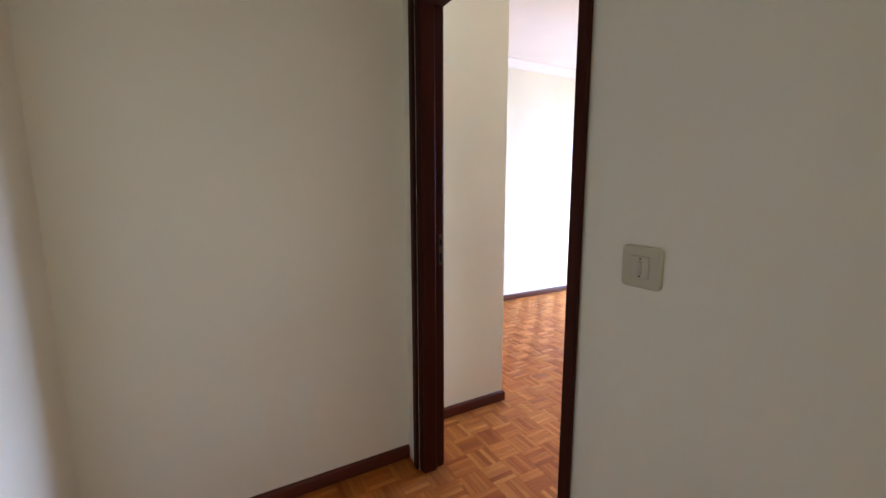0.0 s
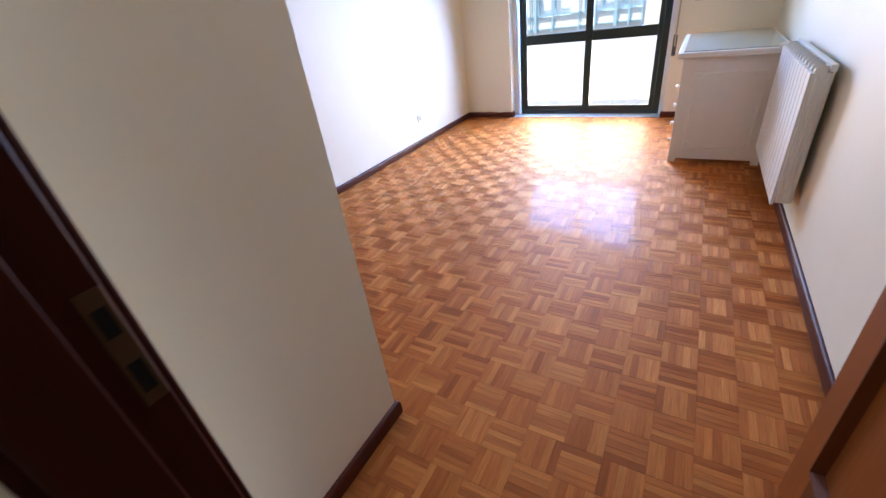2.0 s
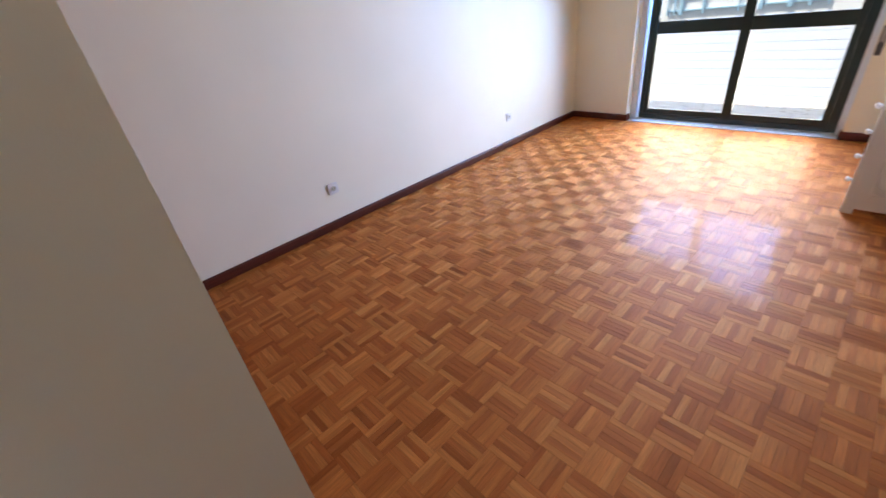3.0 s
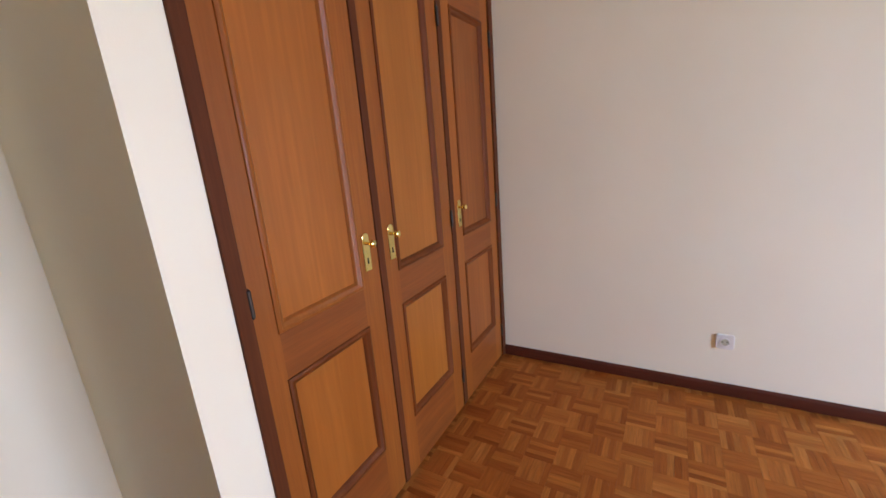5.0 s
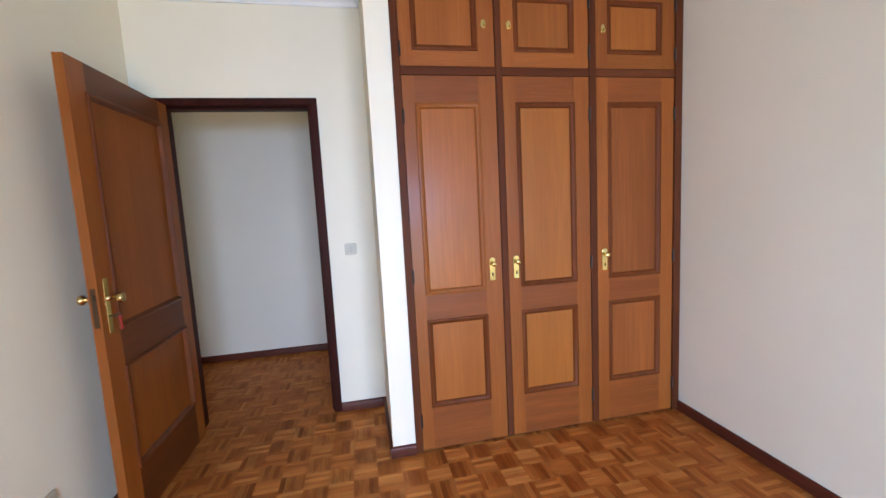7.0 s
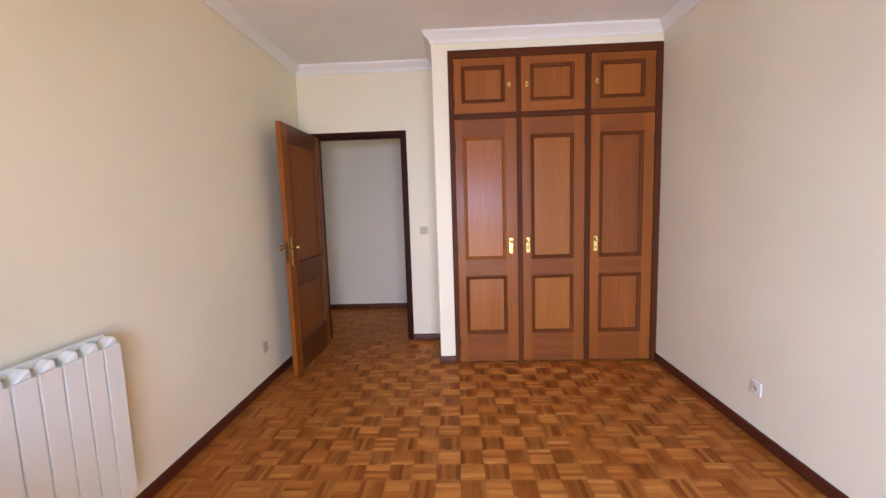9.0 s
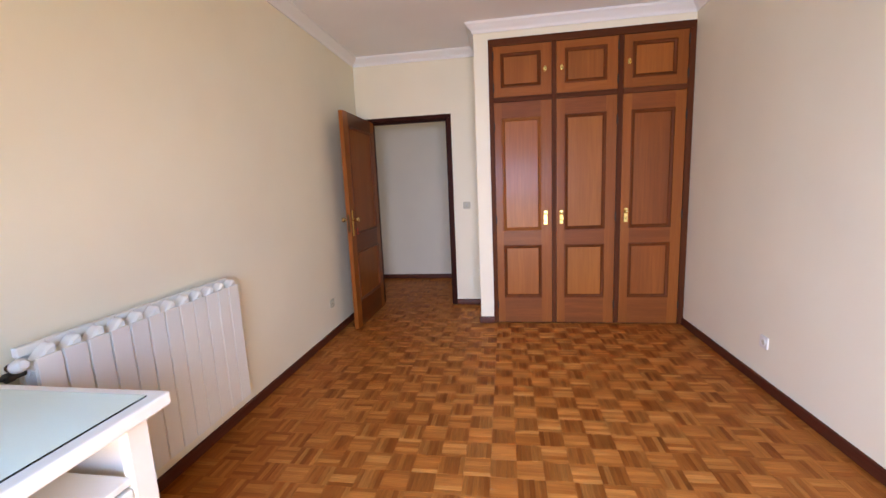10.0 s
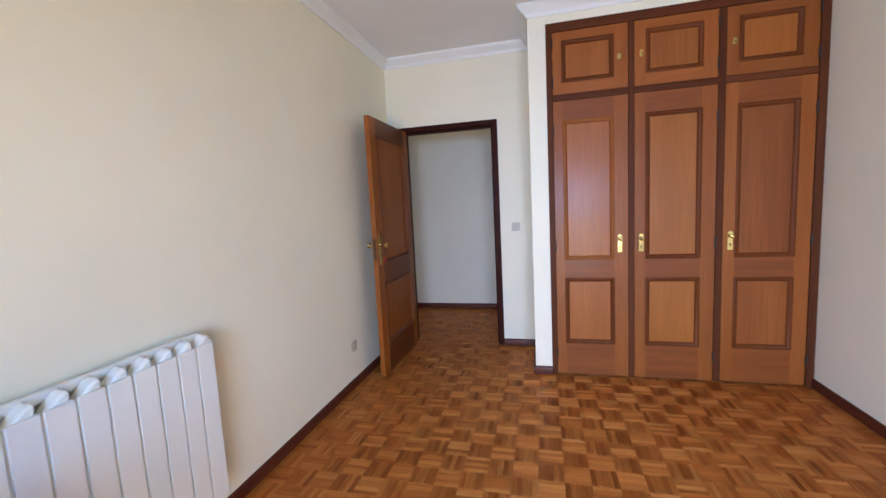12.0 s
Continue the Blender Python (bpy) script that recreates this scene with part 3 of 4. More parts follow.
part("sash_lock", boxes(((0.775, YF0 - 0.012, 0.86), (0.800, YF0 + 0.012, 0.98)), bevel=0.004), ALU, win)
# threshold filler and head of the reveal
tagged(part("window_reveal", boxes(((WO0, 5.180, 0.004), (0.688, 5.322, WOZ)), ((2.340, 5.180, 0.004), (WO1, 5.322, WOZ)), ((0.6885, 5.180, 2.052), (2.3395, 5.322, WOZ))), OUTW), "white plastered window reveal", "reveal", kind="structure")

# roller shutter, partly let down
shut = thing("roller_shutter", (1.51, 5.30, 1.73), "partly lowered grey roller shutter with slots of light", "roller shutter")
for k in range(6):
    z = 1.730 + 0.058 * k
    bm = boxes(((0.758, 5.289, z), (2.270, 5.301, z + (0.058 if k == 0 else 0.041))), bevel=0.003)
    if k:
        x = 0.758 + 0.022 * (k % 2)
        while x < 2.244:
            add_box(bm, (x, 5.291, z - 0.0175), (x + 0.022, 5.299, z + 0.002))
            x += 0.044
    part("slat", bm, SHUT, shut)
for x in (0.750, 2.278):
    part("guide_rail", boxes(((x - 0.012, 5.281, 0.012), (x + 0.012, 5.311, 2.045)), bevel=0.002), ALU, shut)

# pelmet over the window
pel = thing("pelmet", (1.48, L, WOZ), "reddish wooden curtain pelmet above the window", "pelmet")
part("front_board", boxes(((0.515, 4.905, 2.080), (2.470, 4.925, 2.348)), bevel=0.003), PELM, pel)
part("end_board", boxes(((0.515, 4.9255, 2.080), (0.535, L - 0.001, 2.348)), bevel=0.002), PELM, pel)
part("end_board", boxes(((2.450, 4.9255, 2.080), (2.470, L - 0.001, 2.348)), bevel=0.002), PELM, pel)
part("top_board", boxes(((0.498, 4.888, 2.3485), (2.487, L - 0.001, 2.368)), bevel=0.004), PELM, pel)
part("lower_bead", boxes(((0.512, 4.899, 2.080), (2.473, 4.9048, 2.100)), bevel=0.002), PELM, pel)

# shutter strap and its winder
strap = thing("shutter_strap_winder", (2.41, L, 0.6), "grey metal strap winder with a woven shutter strap", "strap winder")
part("cover_plate", boxes(((2.392, L - 0.010, 0.625), (2.428, L - 0.0005, 0.820)), bevel=0.003), STEEL, strap)
part("slot", boxes(((2.402, L - 0.0125, 0.715), (2.418, L - 0.0095, 0.805))), STRAP, strap)
part("strap", boxes(((2.403, L - 0.016, 0.805), (2.417, L - 0.0145, WOZ))), STRAP, strap)


# ---- switches and sockets ----
def wall_plate(name, centre, normal, size, kind, mat, label, cat, group=""):
    """A plate on a wall; centre lies on the wall's face."""
    c, nrm = Vector(centre), Vector(normal)
    side = Vector((0, 0, 1)).cross(nrm)
    tm = Matrix((side, Vector((0, 0, 1)), nrm)).transposed().to_4x4()
    tm.translation = c
    root = thing(name, centre, label, cat, group)

    def put(pname, bm, m, parent, smooth=False):
        bmesh.ops.transform(bm, matrix=tm, verts=bm.verts)
        return part(pname, bm, m, parent, "", smooth)

    h = size / 2
    bm = bmesh.new()
    add_box(bm, (-h, -h, 0.0003), (h, h, 0.009), 0)
    vert = [e for e in bm.edges if abs(e.verts[0].co.z - e.verts[1].co.z) > 0.005]
    bmesh.ops.bevel(bm, geom=vert, offset=0.010, segments=4, affect="EDGES", profile=0.5)
    top = [e for e in bm.edges if all(v.co.z > 0.0085 for v in e.verts)]
    bmesh.ops.bevel(bm, geom=top, offset=0.003, segments=2, affect="EDGES", profile=0.5)
    pl = put("plate", bm, mat, root)
    if kind == "switch":
        put("rocker", boxes(((-0.022, -0.024, 0.009), (0.020, 0.024, 0.0125)), bevel=0.0015), mat, root)
        put("toggle", boxes(((-0.004, -0.014, 0.0125), (0.005, 0.013, 0.0165)), bevel=0.0012), STRAP, root)
        for z in (-0.018, 0.018):
            b2 = bmesh.new()
            lathe(b2, [(0.002, 0), (0.002, 0.0006)], (0, z, 0.0124), seg=10)
            put("marker", b2, DARKH, root)
    else:
        b2 = bmesh.new()
        lathe(b2, [(0.022, 0), (0.021, 0.003), (0.0185, 0.003), (0.0185, 0.0005)], (0, 0, 0.009), seg=24)
        put("collar", b2, mat, root, True)
        b2 = bmesh.new()
        lathe(b2, [(0.0182, 0), (0.0182, 0.0008)], (0, 0, 0.0092), seg=20)
        put("well", b2, DARKH if kind == "dark" else IVORY, root)
        for s in (-0.0095, 0.0095):
            b2 = bmesh.new()
            lathe(b2, [(0.0028, 0), (0.0028, 0.0005)], (s, 0, 0.0101), seg=10)
            put("pin_hole", b2, DARKH, root)
    return root


wall_plate("light_switch", (2.016, 0, 1.137), (0, 1, 0), 0.078, "switch", IVORY, "ivory plastic light switch on the cream wall", "light switch")
wall_plate("light_switch", (3.260, -TD, 1.171), (0, -1, 0), 0.088, "switch", IVORY, "ivory plastic light switch beside the corridor doorway", "light switch")
wall_plate("light_switch", (2.565, L, 1.140), (0, -1, 0), 0.078, "switch", IVORY, "ivory plastic switch plate above the desk", "light switch")
wall_plate("wall_socket", (0, 1.801, 0.296), (1, 0, 0), 0.078, "pale", PLASW, "white plastic wall socket low on the wall", "wall socket", "wall sockets")
wall_plate("wall_socket", (0, 3.825, 0.296), (1, 0, 0), 0.075, "pale", PLASW, "white plastic wall socket low on the wall", "wall socket", "wall sockets")
wall_plate("wall_socket", (W, 1.030, 0.315), (-1, 0, 0), 0.078, "pale", IVORY, "ivory plastic wall socket behind the open door", "wall socket", "wall sockets")

# ---- radiator ----
rad = thing("radiator", (3.140, 2.97, 0.14), "white aluminium panel-column radiator under the wall", "radiator")
RY0, RN, RP = 2.462, 12, 0.0845
RX0, RX1 = 3.100, 3.188


def radiator_section(y):
    y0, y1 = y + 0.0016, y + RP - 0.0016
    b = bmesh.new()
    # flat front plate, lightly rounded
    add_box(b, (RX0, y0 + 0.0030, 0.150), (RX0 + 0.014, y1 - 0.0030, 0.812), 0.0012, 2)
    add_box(b, (RX0 + 0.010, y0, 0.156), (RX0 + 0.0138, y1, 0.800))
    # fins behind it
    for k in (0.2, 0.5, 0.8):
        yy = y0 + (y1 - y0) * k
        add_box(b, (RX0 + 0.014, yy - 0.0015, 0.175), (RX1 - 0.008, yy + 0.0015, 0.800))
    add_box(b, (RX1 - 0.008, y0 + 0.004, 0.165), (RX1, y1 - 0.004, 0.822), 0.002)
    # headers
    for z in (0.185, 0.770):
        lathe(b, [(0.021, 0), (0.021, y1 - y0)], (RX0 + 0.052, y0, z), (0, 1, 0), 12)
    # outlet scoop: rises in a curve along the section and ends in an upright lip
    n = 8
    rows = []
    for k in range(n + 1):
        f = k / n
        yy = y1 - 0.004 - f * (y1 - y0 - 0.012)
        zz = 0.788 + 0.052 * math.sin(f * math.pi / 2) ** 1.4
        rows.append([b.verts.new((x, yy, z)) for x, z in ((RX0 + 0.0145, 0.770), (RX0 + 0.0145, zz - 0.008), (RX0 + 0.024, zz), (RX0 + 0.062, zz + 0.002), (RX0 + 0.062, 0.770))])
    for p, q in zip(rows, rows[1:]):
        for k in range(5):
            b.faces.new((p[k], p[(k + 1) % 5], q[(k + 1) % 5], q[k]))
    b.faces.new(rows[0][::-1])
    b.faces.new(rows[-1])
    # flat bar on the wall side
    add_box(b, (RX0 + 0.066, y0, 0.815), (RX1 + 0.003, y1, 0.847), 0.002)
    return b


first = part("section", radiator_section(RY0), RADW, rad)
for k in range(1, RN):
    s = new("section", first.data)
    s.parent = rad
    s.location = (0, k * RP, 0)
REND = RY0 + RN * RP
vb_ = bmesh.new()
lathe(vb_, [(0.012, 0), (0.012, 0.03), (0.016, 0.032), (0.016, 0.052), (0.010, 0.055)], (RX0 + 0.052, REND, 0.770), (0, 1, 0), 14)
tube(vb_, [(RX0 + 0.052, REND + 0.05, 0.770), (RX0 + 0.075, REND + 0.062, 0.770), (W - 0.002, REND + 0.062, 0.770)], 0.009, 10)
valve = part("valve", vb_, STEEL, rad, "metal radiator valve", True)
vk = bmesh.new()
lathe(vk, [(0.012, 0), (0.020, 0.006), (0.022, 0.020), (0.020, 0.042), (0.013, 0.052)], (RX0 + 0.040, REND + 0.030, 0.798), (-0.75, 0.1, 0.25), 16)
part("valve_knob", vk, PLASW, rad, "white plastic valve knob", True)
for z in (0.185, 0.770):
    eb = bmesh.new()
    lathe(eb, [(0.021, 0), (0.021, 0.004), (0.014, 0.006), (0.014, 0.011)], (RX0 + 0.052, RY0, z), (0, -1, 0), 14)
    part("end_plug", eb, RADW, rad, "", True)
cl = bmesh.new()
lathe(cl, [(0.010, 0), (0.013, 0.004), (0.013, 0.022), (0.010, 0.028)], (RX0 + 0.042, REND + 0.024, 0.797), (1, 0.25, -0.1), 14)
part("valve_collar", cl, BRASSD, rad, "", True)
for x in (0.018, 0.038, 0.058, 0.078):
    part("end_rib", boxes(((RX0 + x - 0.006, RY0 - 0.006, 0.180), (RX0 + x + 0.006, RY0 + 0.003, 0.802)), bevel=0.003), RADW, rad)
part("end_plate", boxes(((RX0 + 0.015, RY0 - 0.002, 0.165), (RX1 - 0.004, RY0 + 0.001, 0.812)), bevel=0.001), RADW, rad)
for y in (RY0 + 0.17, REND - 0.17):
    part("wall_bracket", boxes(((RX1, y - 0.012, 0.74), (W - 0.0005, y + 0.012, 0.80)), bevel=0.002), RADW, rad)

rad.location.z += 0.043   # raised to fit the camera's view

# ---- desk ----
desk = thing("desk", (2.86, 4.24, 0), "white lacquered writing desk with glass top and drawers", "desk")
DX0, DX1, DY0, DY1, DT = 2.555, 3.165, 3.630, 4.860, 0.832
part("top", boxes(((2.509, 3.588, DT - 0.038), (DX1 + 0.02, 4.890, DT)), bevel=0.006, seg=3), DESKW, desk)
sp = pierced(lambda u, v, n: (u, n, v), [DX0, DX0 + 0.05, DX1 - 0.05, DX1], [0.0, 0.034, DT - 0.0385], lambda i, j: not (i == 1 and j == 0), DY0, DY0 + 0.022)
side = part("side_panel", sp, DESKW, desk)
part("panel_bead", ring(lambda u, v, n: (u, DY0 - n, v), DX0 + 0.085, DX1 - 0.085, 0.12, 0.69, [(0, 0), (0.004, 0.004), (0.010, 0.004), (0.014, 0)]), DESKW, side)
for x in (DX0 + 0.085, DX1 - 0.085):
    for z in (0.12, 0.69):
        sx, sz = (1 if x < 2.8 else -1), (1 if z < 0.4 else -1)
        cb2 = bmesh.new()
        tube(cb2, [(x + sx * 0.007, DY0 - 0.002, z + sz * 0.062), (x + sx * 0.030, DY0 - 0.002, z + sz * 0.050), (x + sx * 0.050, DY0 - 0.002, z + sz * 0.030), (x + sx * 0.062, DY0 - 0.002, z + sz * 0.007)], 0.0045, 6)
        part("corner_bead", cb2, DESKW, side)
part("side_panel", boxes(((DX0, DY1 - 0.022, 0.0), (DX1, DY1, DT - 0.0385)), bevel=0.001), DESKW, desk)
part("back_panel", boxes(((DX1 - 0.016, DY0 + 0.0225, 0.05), (DX1 - 0.002, DY1 - 0.0225, DT - 0.0385))), DESKW, desk)
part("front_stile", boxes(((DX0 - 0.004, DY0 - 0.001, 0.0), (DX0 + 0.0245, DY0 + 0.062, DT - 0.039)), bevel=0.003), DESKW, desk)
DM = 4.080
part("pedestal_side", boxes(((DX0, DM, 0.03), (DX1 - 0.018, DM + 0.022, DT - 0.0385)), bevel=0.001), DESKW, desk)
part("shelf", boxes(((DX0 + 0.002, DY0 + 0.0625, 0.630), (DX1 - 0.017, DM - 0.0005, 0.648)), bevel=0.0015), DESKW, desk)
for k in range(4):
    z0 = 0.045 + k * 0.145
    dr = part("drawer", boxes(((DX0 - 0.001, DY0 + 0.066, z0), (DX0 + 0.020, DM - 0.004, z0 + 0.139)), bevel=0.004, seg=2), DESKW, desk)
    kn = bmesh.new()
    lathe(kn, [(0.008, 0), (0.007, 0.010), (0.014, 0.018), (0.016, 0.026), (0.011, 0.033), (0.003, 0.035)], (DX0 - 0.001, 3.885, z0 + 0.066), (-1, 0, 0), 16)
    part("knob", kn, PLASW, dr, "white round drawer knob", True)
part("apron", boxes(((DX0, DM + 0.0225, 0.700), (DX0 + 0.020, DY1 - 0.0225, DT - 0.0385)), bevel=0.002), DESKW, desk)
gt = part("glass_top", boxes(((2.545, 3.625, DT + 0.0006), (DX1 - 0.005, 4.860, DT + 0.0056)), bevel=0.001), GLASSTOP, desk, "pale green glass sheet on the desk top")
gt.visible_shadow = False

# ---- chandelier ----
CX, CY = 1.615, 2.85
lamp = thing("chandelier", (CX, CY, H), "turned wooden chandelier with three turquoise fabric shades", "chandelier")
sb = bmesh.new()
lathe(sb, [(0.004, 0), (0.016, 0.008), (0.022, 0.030), (0.014, 0.050), (0.036, 0.070), (0.042, 0.095), (0.030, 0.120), (0.017, 0.135), (0.022, 0.165), (0.020, 0.22), (0.026, 0.27), (0.020, 0.305), (0.012, 0.325), (0.020, 0.345), (0.022, 0.365), (0.008, 0.380)], (CX, CY, 2.175), seg=20)
part("stem", sb, LAMPW, lamp, "", True)
rb = bmesh.new()
tube(rb, [(CX, CY, 2.550), (CX, CY, 2.730)], 0.004, 8)
part("cord", rb, STRAP, lamp)
cbm = bmesh.new()
lathe(cbm, [(0.012, 0), (0.035, 0.012), (0.045, 0.035), (0.046, 0.0395)], (CX, CY, 2.730), seg=20)
part("ceiling_cup", cbm, LAMPW, lamp, "", True)
for a in (214.8, 94.8, -25.2):
    dx, dy = math.cos(radians(a)), math.sin(radians(a))
    R = 0.235
    ab = bmesh.new()
    prof = [(0.010, 0.0), (0.014, 0.03), (0.009, 0.05), (0.011, 0.12), (0.014, 0.16), (0.009, 0.175), (0.009, R - 0.03)]
    lathe(ab, prof, (CX + 0.03 * dx, CY + 0.03 * dy, 2.265), (dx, dy, 0), 12)
    part("arm", ab, LAMPW, lamp, "", True)
    ex, ey = CX + R * dx, CY + R * dy
    hb3 = bmesh.new()
    lathe(hb3, [(0.004, 0), (0.014, 0.006), (0.010, 0.020), (0.024, 0.038), (0.028, 0.056), (0.020, 0.076), (0.012, 0.086), (0.016, 0.105), (0.015, 0.135), (0.012, 0.150)], (ex, ey, 2.210), seg=16)
    part("candle_cup", hb3, LAMPW, lamp, "", True)
    bb_ = bmesh.new()
    lathe(bb_, [(0.010, 0), (0.012, 0.02), (0.026, 0.055), (0.024, 0.075), (0.008, 0.092)], (ex, ey, 2.360), seg=14)
    part("bulb", bb_, PLASW, lamp, "", True)
    shb = bmesh.new()
    n = 28
    rings = []
    for r, z in ((0.112, 2.328), (0.050, 2.502), (0.0485, 2.502), (0.1100, 2.328)):
        rings.append([shb.verts.new((ex + r * math.cos(k * math.tau / n), ey + r * math.sin(k * math.tau / n), z)) for k in range(n)])
    for p_, q_ in zip(rings, rings[1:] + rings[:1]):
        for k in range(n):
            shb.faces.new((p_[k], p_[(k + 1) % n], q_[(k + 1) % n], q_[k]))
    shd = part("shade", shb, BLUE, lamp, "turquoise pleated fabric shade", True)
    fb = bmesh.new()
    for k in range(3):
        t3 = k * math.tau / 3
        tube(fb, [(ex, ey, 2.455), (ex + 0.066 * math.cos(t3), ey + 0.066 * math.sin(t3), 2.455)], 0.0015, 5)
    part("shade_carrier", fb, STEEL, shd)

# ---- outside ----
ground = tagged(part("ground", boxes(((-400, 5.2, -6.3), (400, 600, -6.0))), GROUND), "grey street far below the balcony", "ground", kind="structure")
balc = thing("balcony", (1.5, 6.0, -0.05), "white balcony with a grooved solid parapet", "balcony", kind="structure")
part("slab", boxes(((-0.6, 5.33, -0.22), (3.8, 6.42, -0.03)), bevel=0.004), MARBLE, balc)
z = -0.03
while z < 0.78:
    z1 = min(z + 0.088, 0.80)
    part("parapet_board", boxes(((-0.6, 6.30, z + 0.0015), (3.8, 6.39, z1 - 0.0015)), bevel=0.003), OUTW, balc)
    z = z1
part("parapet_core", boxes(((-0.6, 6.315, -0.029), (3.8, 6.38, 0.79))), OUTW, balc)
part("coping", boxes(((-0.62, 6.285, 0.8005), (3.82, 6.405, 0.825)), bevel=0.006), MARBLE, balc)

house = thing("apartment_building", (0, 14.5, -6), "white rendered apartment building with turquoise window frames", "building")
FY = 14.0
wins = ((-1.89, -0.88, 0.78, 1.90), (-0.50, 1.11, 0.77, 1.91))
storeys = (-3.0, 0.0)
openings = []
for dz in storeys:
    for cx in (-7.2, 0.0, 7.2):
        for x0, x1, z0, z1 in wins:
            openings.append((x0 + cx, x1 + cx, z0 + dz, z1 + dz))
xs = [-14.0] + sorted({q for o in openings for q in o[:2]}) + [14.0]
zs = [-6.0] + sorted({q for o in openings for q in o[2:]}) + [3.3]
holes = lambda i, j: any(o[0] < (xs[i] + xs[i + 1]) / 2 < o[1] and o[2] < (zs[j] + zs[j + 1]) / 2 < o[3] for o in openings)
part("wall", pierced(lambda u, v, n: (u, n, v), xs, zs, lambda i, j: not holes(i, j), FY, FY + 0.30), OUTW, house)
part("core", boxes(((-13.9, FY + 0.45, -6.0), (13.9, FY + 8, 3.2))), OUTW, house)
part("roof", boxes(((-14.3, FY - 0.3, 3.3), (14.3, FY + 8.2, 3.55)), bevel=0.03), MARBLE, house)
for x0, x1, z0, z1 in openings:
    wv = part("window", boxes(((x0, FY + 0.16, z0), (x1, FY + 0.19, z1))), OUTGLASS, house, "apartment window with its sky reflection painted pale blue")
    fbm = bmesh.new()
    w_ = 0.045
    n_ = 3 if x1 - x0 > 1.2 else 2
    for k in range(n_ + 1):
        xc = x0 + (x1 - x0) * k / n_
        add_box(fbm, (max(x0, xc - w_ / 2), FY + 0.11, z0), (min(x1, xc + w_ / 2), FY + 0.158, z1))
    for zc in (z0, z0 + (z1 - z0) * 0.68, z1 - w_):
        add_box(fbm, (x0, FY + 0.112, zc), (x1, FY + 0.156, zc + w_))
    part("frame", fbm, TURQ, wv)
    part("blind", boxes(((x0, FY + 0.20, z0 + (z1 - z0) * 0.35), (x1, FY + 0.21, z1))), CURT, wv)
# window guards of upright bars in front of the facing windows
for dz in storeys[1:2]:
    gd = thing("window_guard", (-0.5, FY - 0.1, 0.4), "turquoise metal bars in front of the apartment windows", "window guard")
    for x, w_ in ((-2.28, 0.03), (-2.11, 0.03), (-1.945, 0.09), (-1.41, 0.06), (-0.62, 0.03), (-0.16, 0.06), (0.40, 0.10), (0.76, 0.06), (1.09, 0.03)):
        part("bar", boxes(((x - w_ / 2, FY - 0.10, 0.36), (x + w_ / 2, FY - 0.05, 1.95)), bevel=0.004), TURQ, gd)
    for z in (0.44, 0.80, 1.48):
        part("rail", boxes(((-2.30, FY - 0.05, z), (1.10, FY - 0.001, z + 0.035))), TURQ, gd)

# ---- parquet: squares of five strips, laid basket-weave ----
S, SX, SY = 0.126, 1.692, 2.405
SW = S / 5
strip_rng = random.Random(7)


def strip_verts(x0, x1, y0, y1):
    """One strip with bevelled top edges, a little uneven."""
    g_, c_ = 0.00012, 0.0005
    zt = strip_rng.uniform(-0.0003, 0.0)
    tx, ty = strip_rng.gauss(0, 0.0022), strip_rng.gauss(0, 0.0022)
    cx_, cy_ = (x0 + x1) / 2, (y0 + y1) / 2
    a = [(x0 + g_, y0 + g_), (x1 - g_, y0 + g_), (x1 - g_, y1 - g_), (x0 + g_, y1 - g_)]
    b = [(x0 + g_ + c_, y0 + g_ + c_), (x1 - g_ - c_, y0 + g_ + c_), (x1 - g_ - c_, y1 - g_ - c_), (x0 + g_ + c_, y1 - g_ - c_)]
    vs = [(x, y, -0.0085) for x, y in a] + [(x, y, zt - 0.0006) for x, y in a]
    vs += [(x, y, zt + (x - cx_) * tx + (y - cy_) * ty) for x, y in b]
    return vs


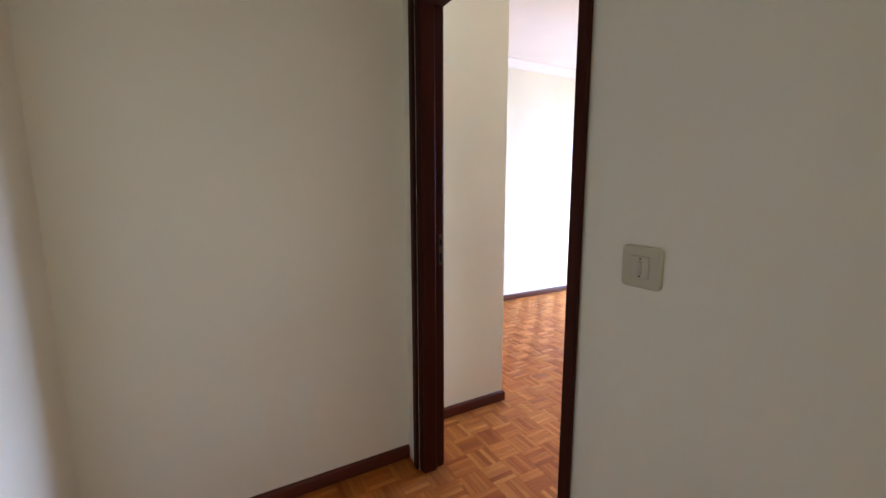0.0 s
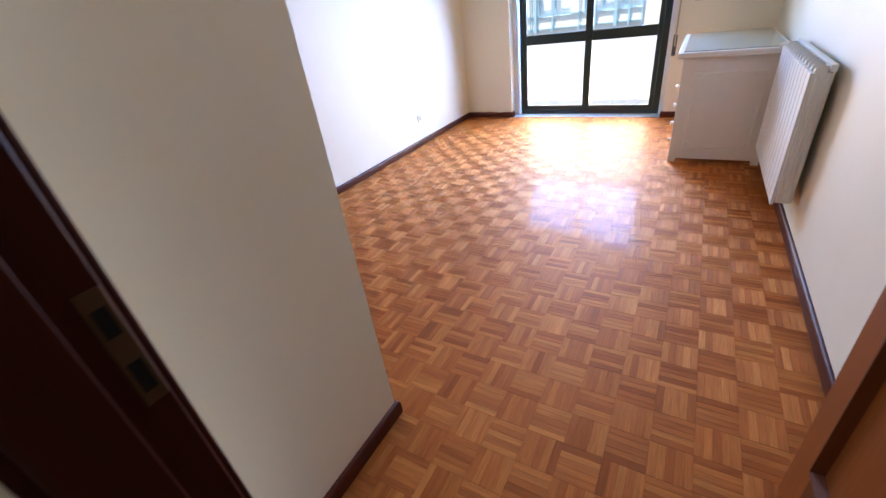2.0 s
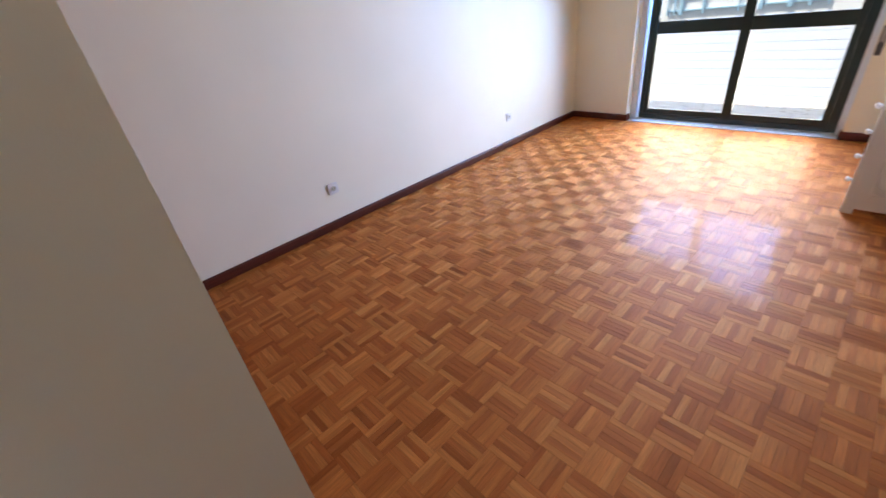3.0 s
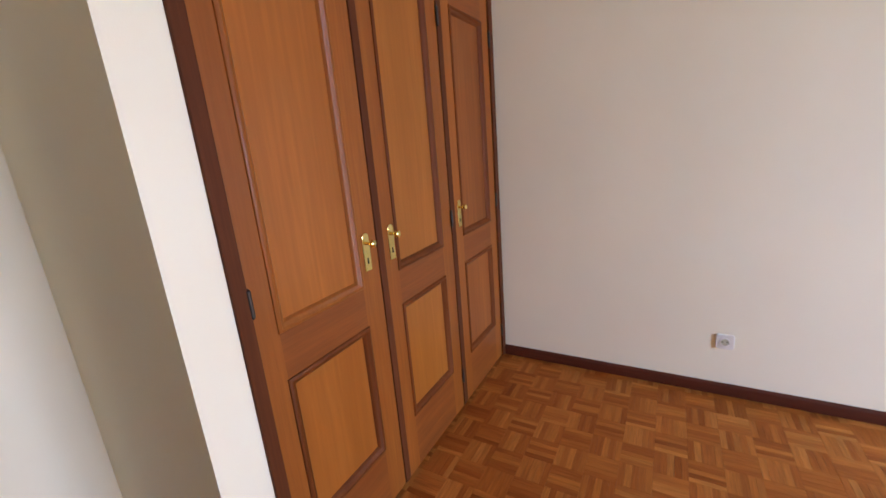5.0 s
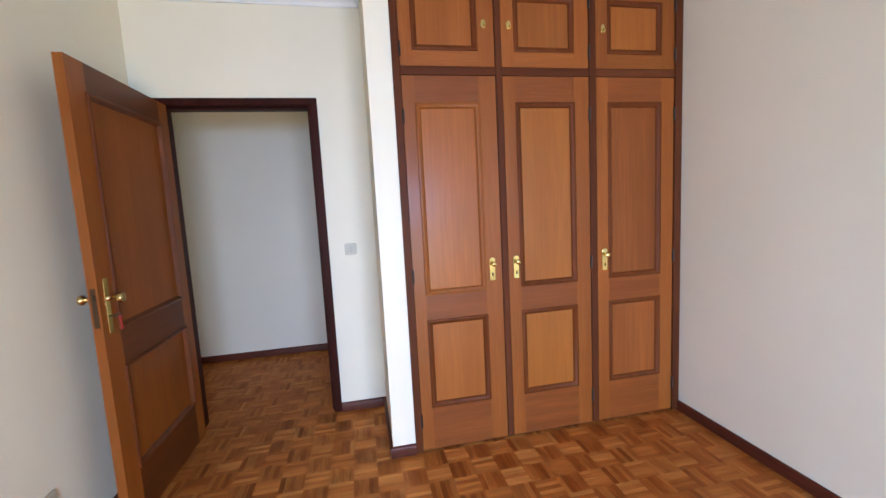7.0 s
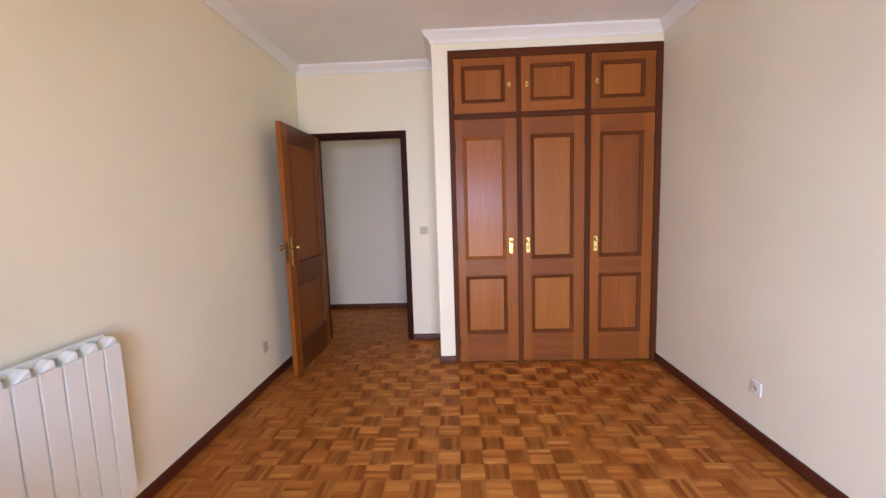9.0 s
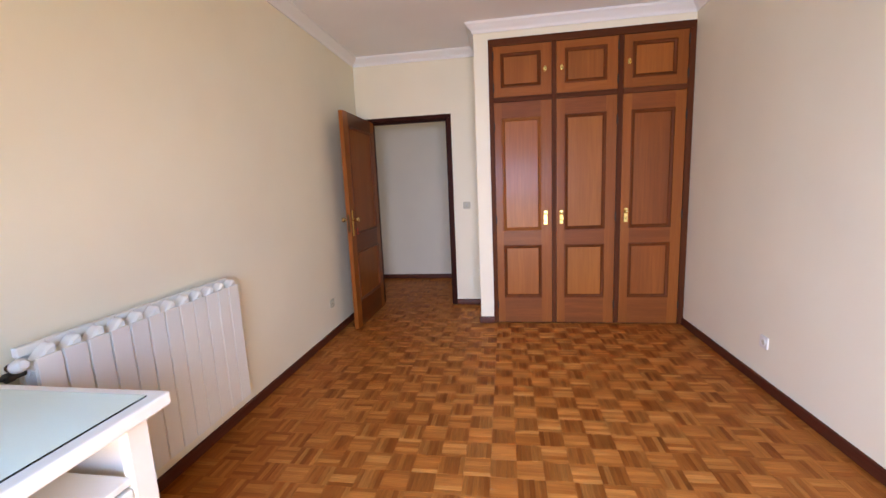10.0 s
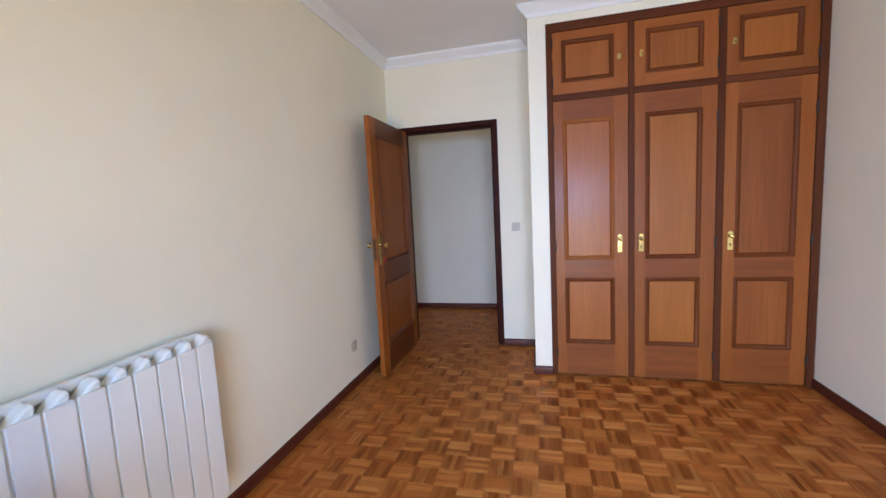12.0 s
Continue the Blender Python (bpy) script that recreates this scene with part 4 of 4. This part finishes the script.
FACES = [(8, 9, 10, 11)] + [(k, (k + 1) % 4, 4 + (k + 1) % 4, 4 + k) for k in range(4)] + [(4 + k, 4 + (k + 1) % 4, 8 + (k + 1) % 4, 8 + k) for k in range(4)]
floor_ob = bpy.data.objects["floor"]
batch = {True: ([], []), False: ([], [])}
areas = ((0.0, W, 0.0, L), (XC, XE, YB, -TD), (XO0, XO1, -TD, 0.0))
near = []
for i in range(int((0 - SX) / S) - 1, int((XE - SX) / S) + 2):
    for j in range(int((YB - SY) / S) - 1, int((L - SY) / S) + 2):
        along_x = (i + j) % 2 == 0
        bx, by = SX + i * S, SY + j * S
        for ax0, ax1, ay0, ay1 in areas:
            if bx >= ax1 or bx + S <= ax0 or by >= ay1 or by + S <= ay0:
                continue
            for k in range(5):
                q = (bx, bx + S, by + k * SW, by + (k + 1) * SW) if along_x else (bx + k * SW, bx + (k + 1) * SW, by, by + S)
                q = (max(q[0], ax0), min(q[1], ax1), max(q[2], ay0), min(q[3], ay1))
                if q[1] - q[0] < 0.004 or q[3] - q[2] < 0.004:
                    continue
                whole = bx >= ax0 and bx + S <= ax1 and by >= ay0 and by + S <= ay1
                if whole and 1.85 < bx < 2.75 and 0.70 < by < 1.42 and len(near) < 300:
                    near.append((along_x, q))
                    continue
                vs, fs = batch[along_x]
                o = len(vs)
                vs += strip_verts(*q)
                fs += [tuple(o + t for t in f) for f in FACES]
for along_x, (vs, fs) in batch.items():
    me = bpy.data.meshes.new("parquet_strips")
    me.from_pydata(vs, [], fs)
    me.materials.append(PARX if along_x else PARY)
    ob = new("parquet_strips", me)
    ob.parent = floor_ob
    ob["kind"] = "stuff"
shared = {}
for along_x in (True, False):
    for v in range(6):
        w_, h_ = (S, SW) if along_x else (SW, S)
        me = bpy.data.meshes.new("parquet_strip")
        me.from_pydata(strip_verts(-w_ / 2, w_ / 2, -h_ / 2, h_ / 2), [], FACES)
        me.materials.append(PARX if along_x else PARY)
        shared[along_x, v] = me
for along_x, q in near:
    ob = new("parquet_strip", shared[along_x, strip_rng.randrange(6)])
    ob.parent = floor_ob
    ob.location = ((q[0] + q[1]) / 2, (q[2] + q[3]) / 2, 0)
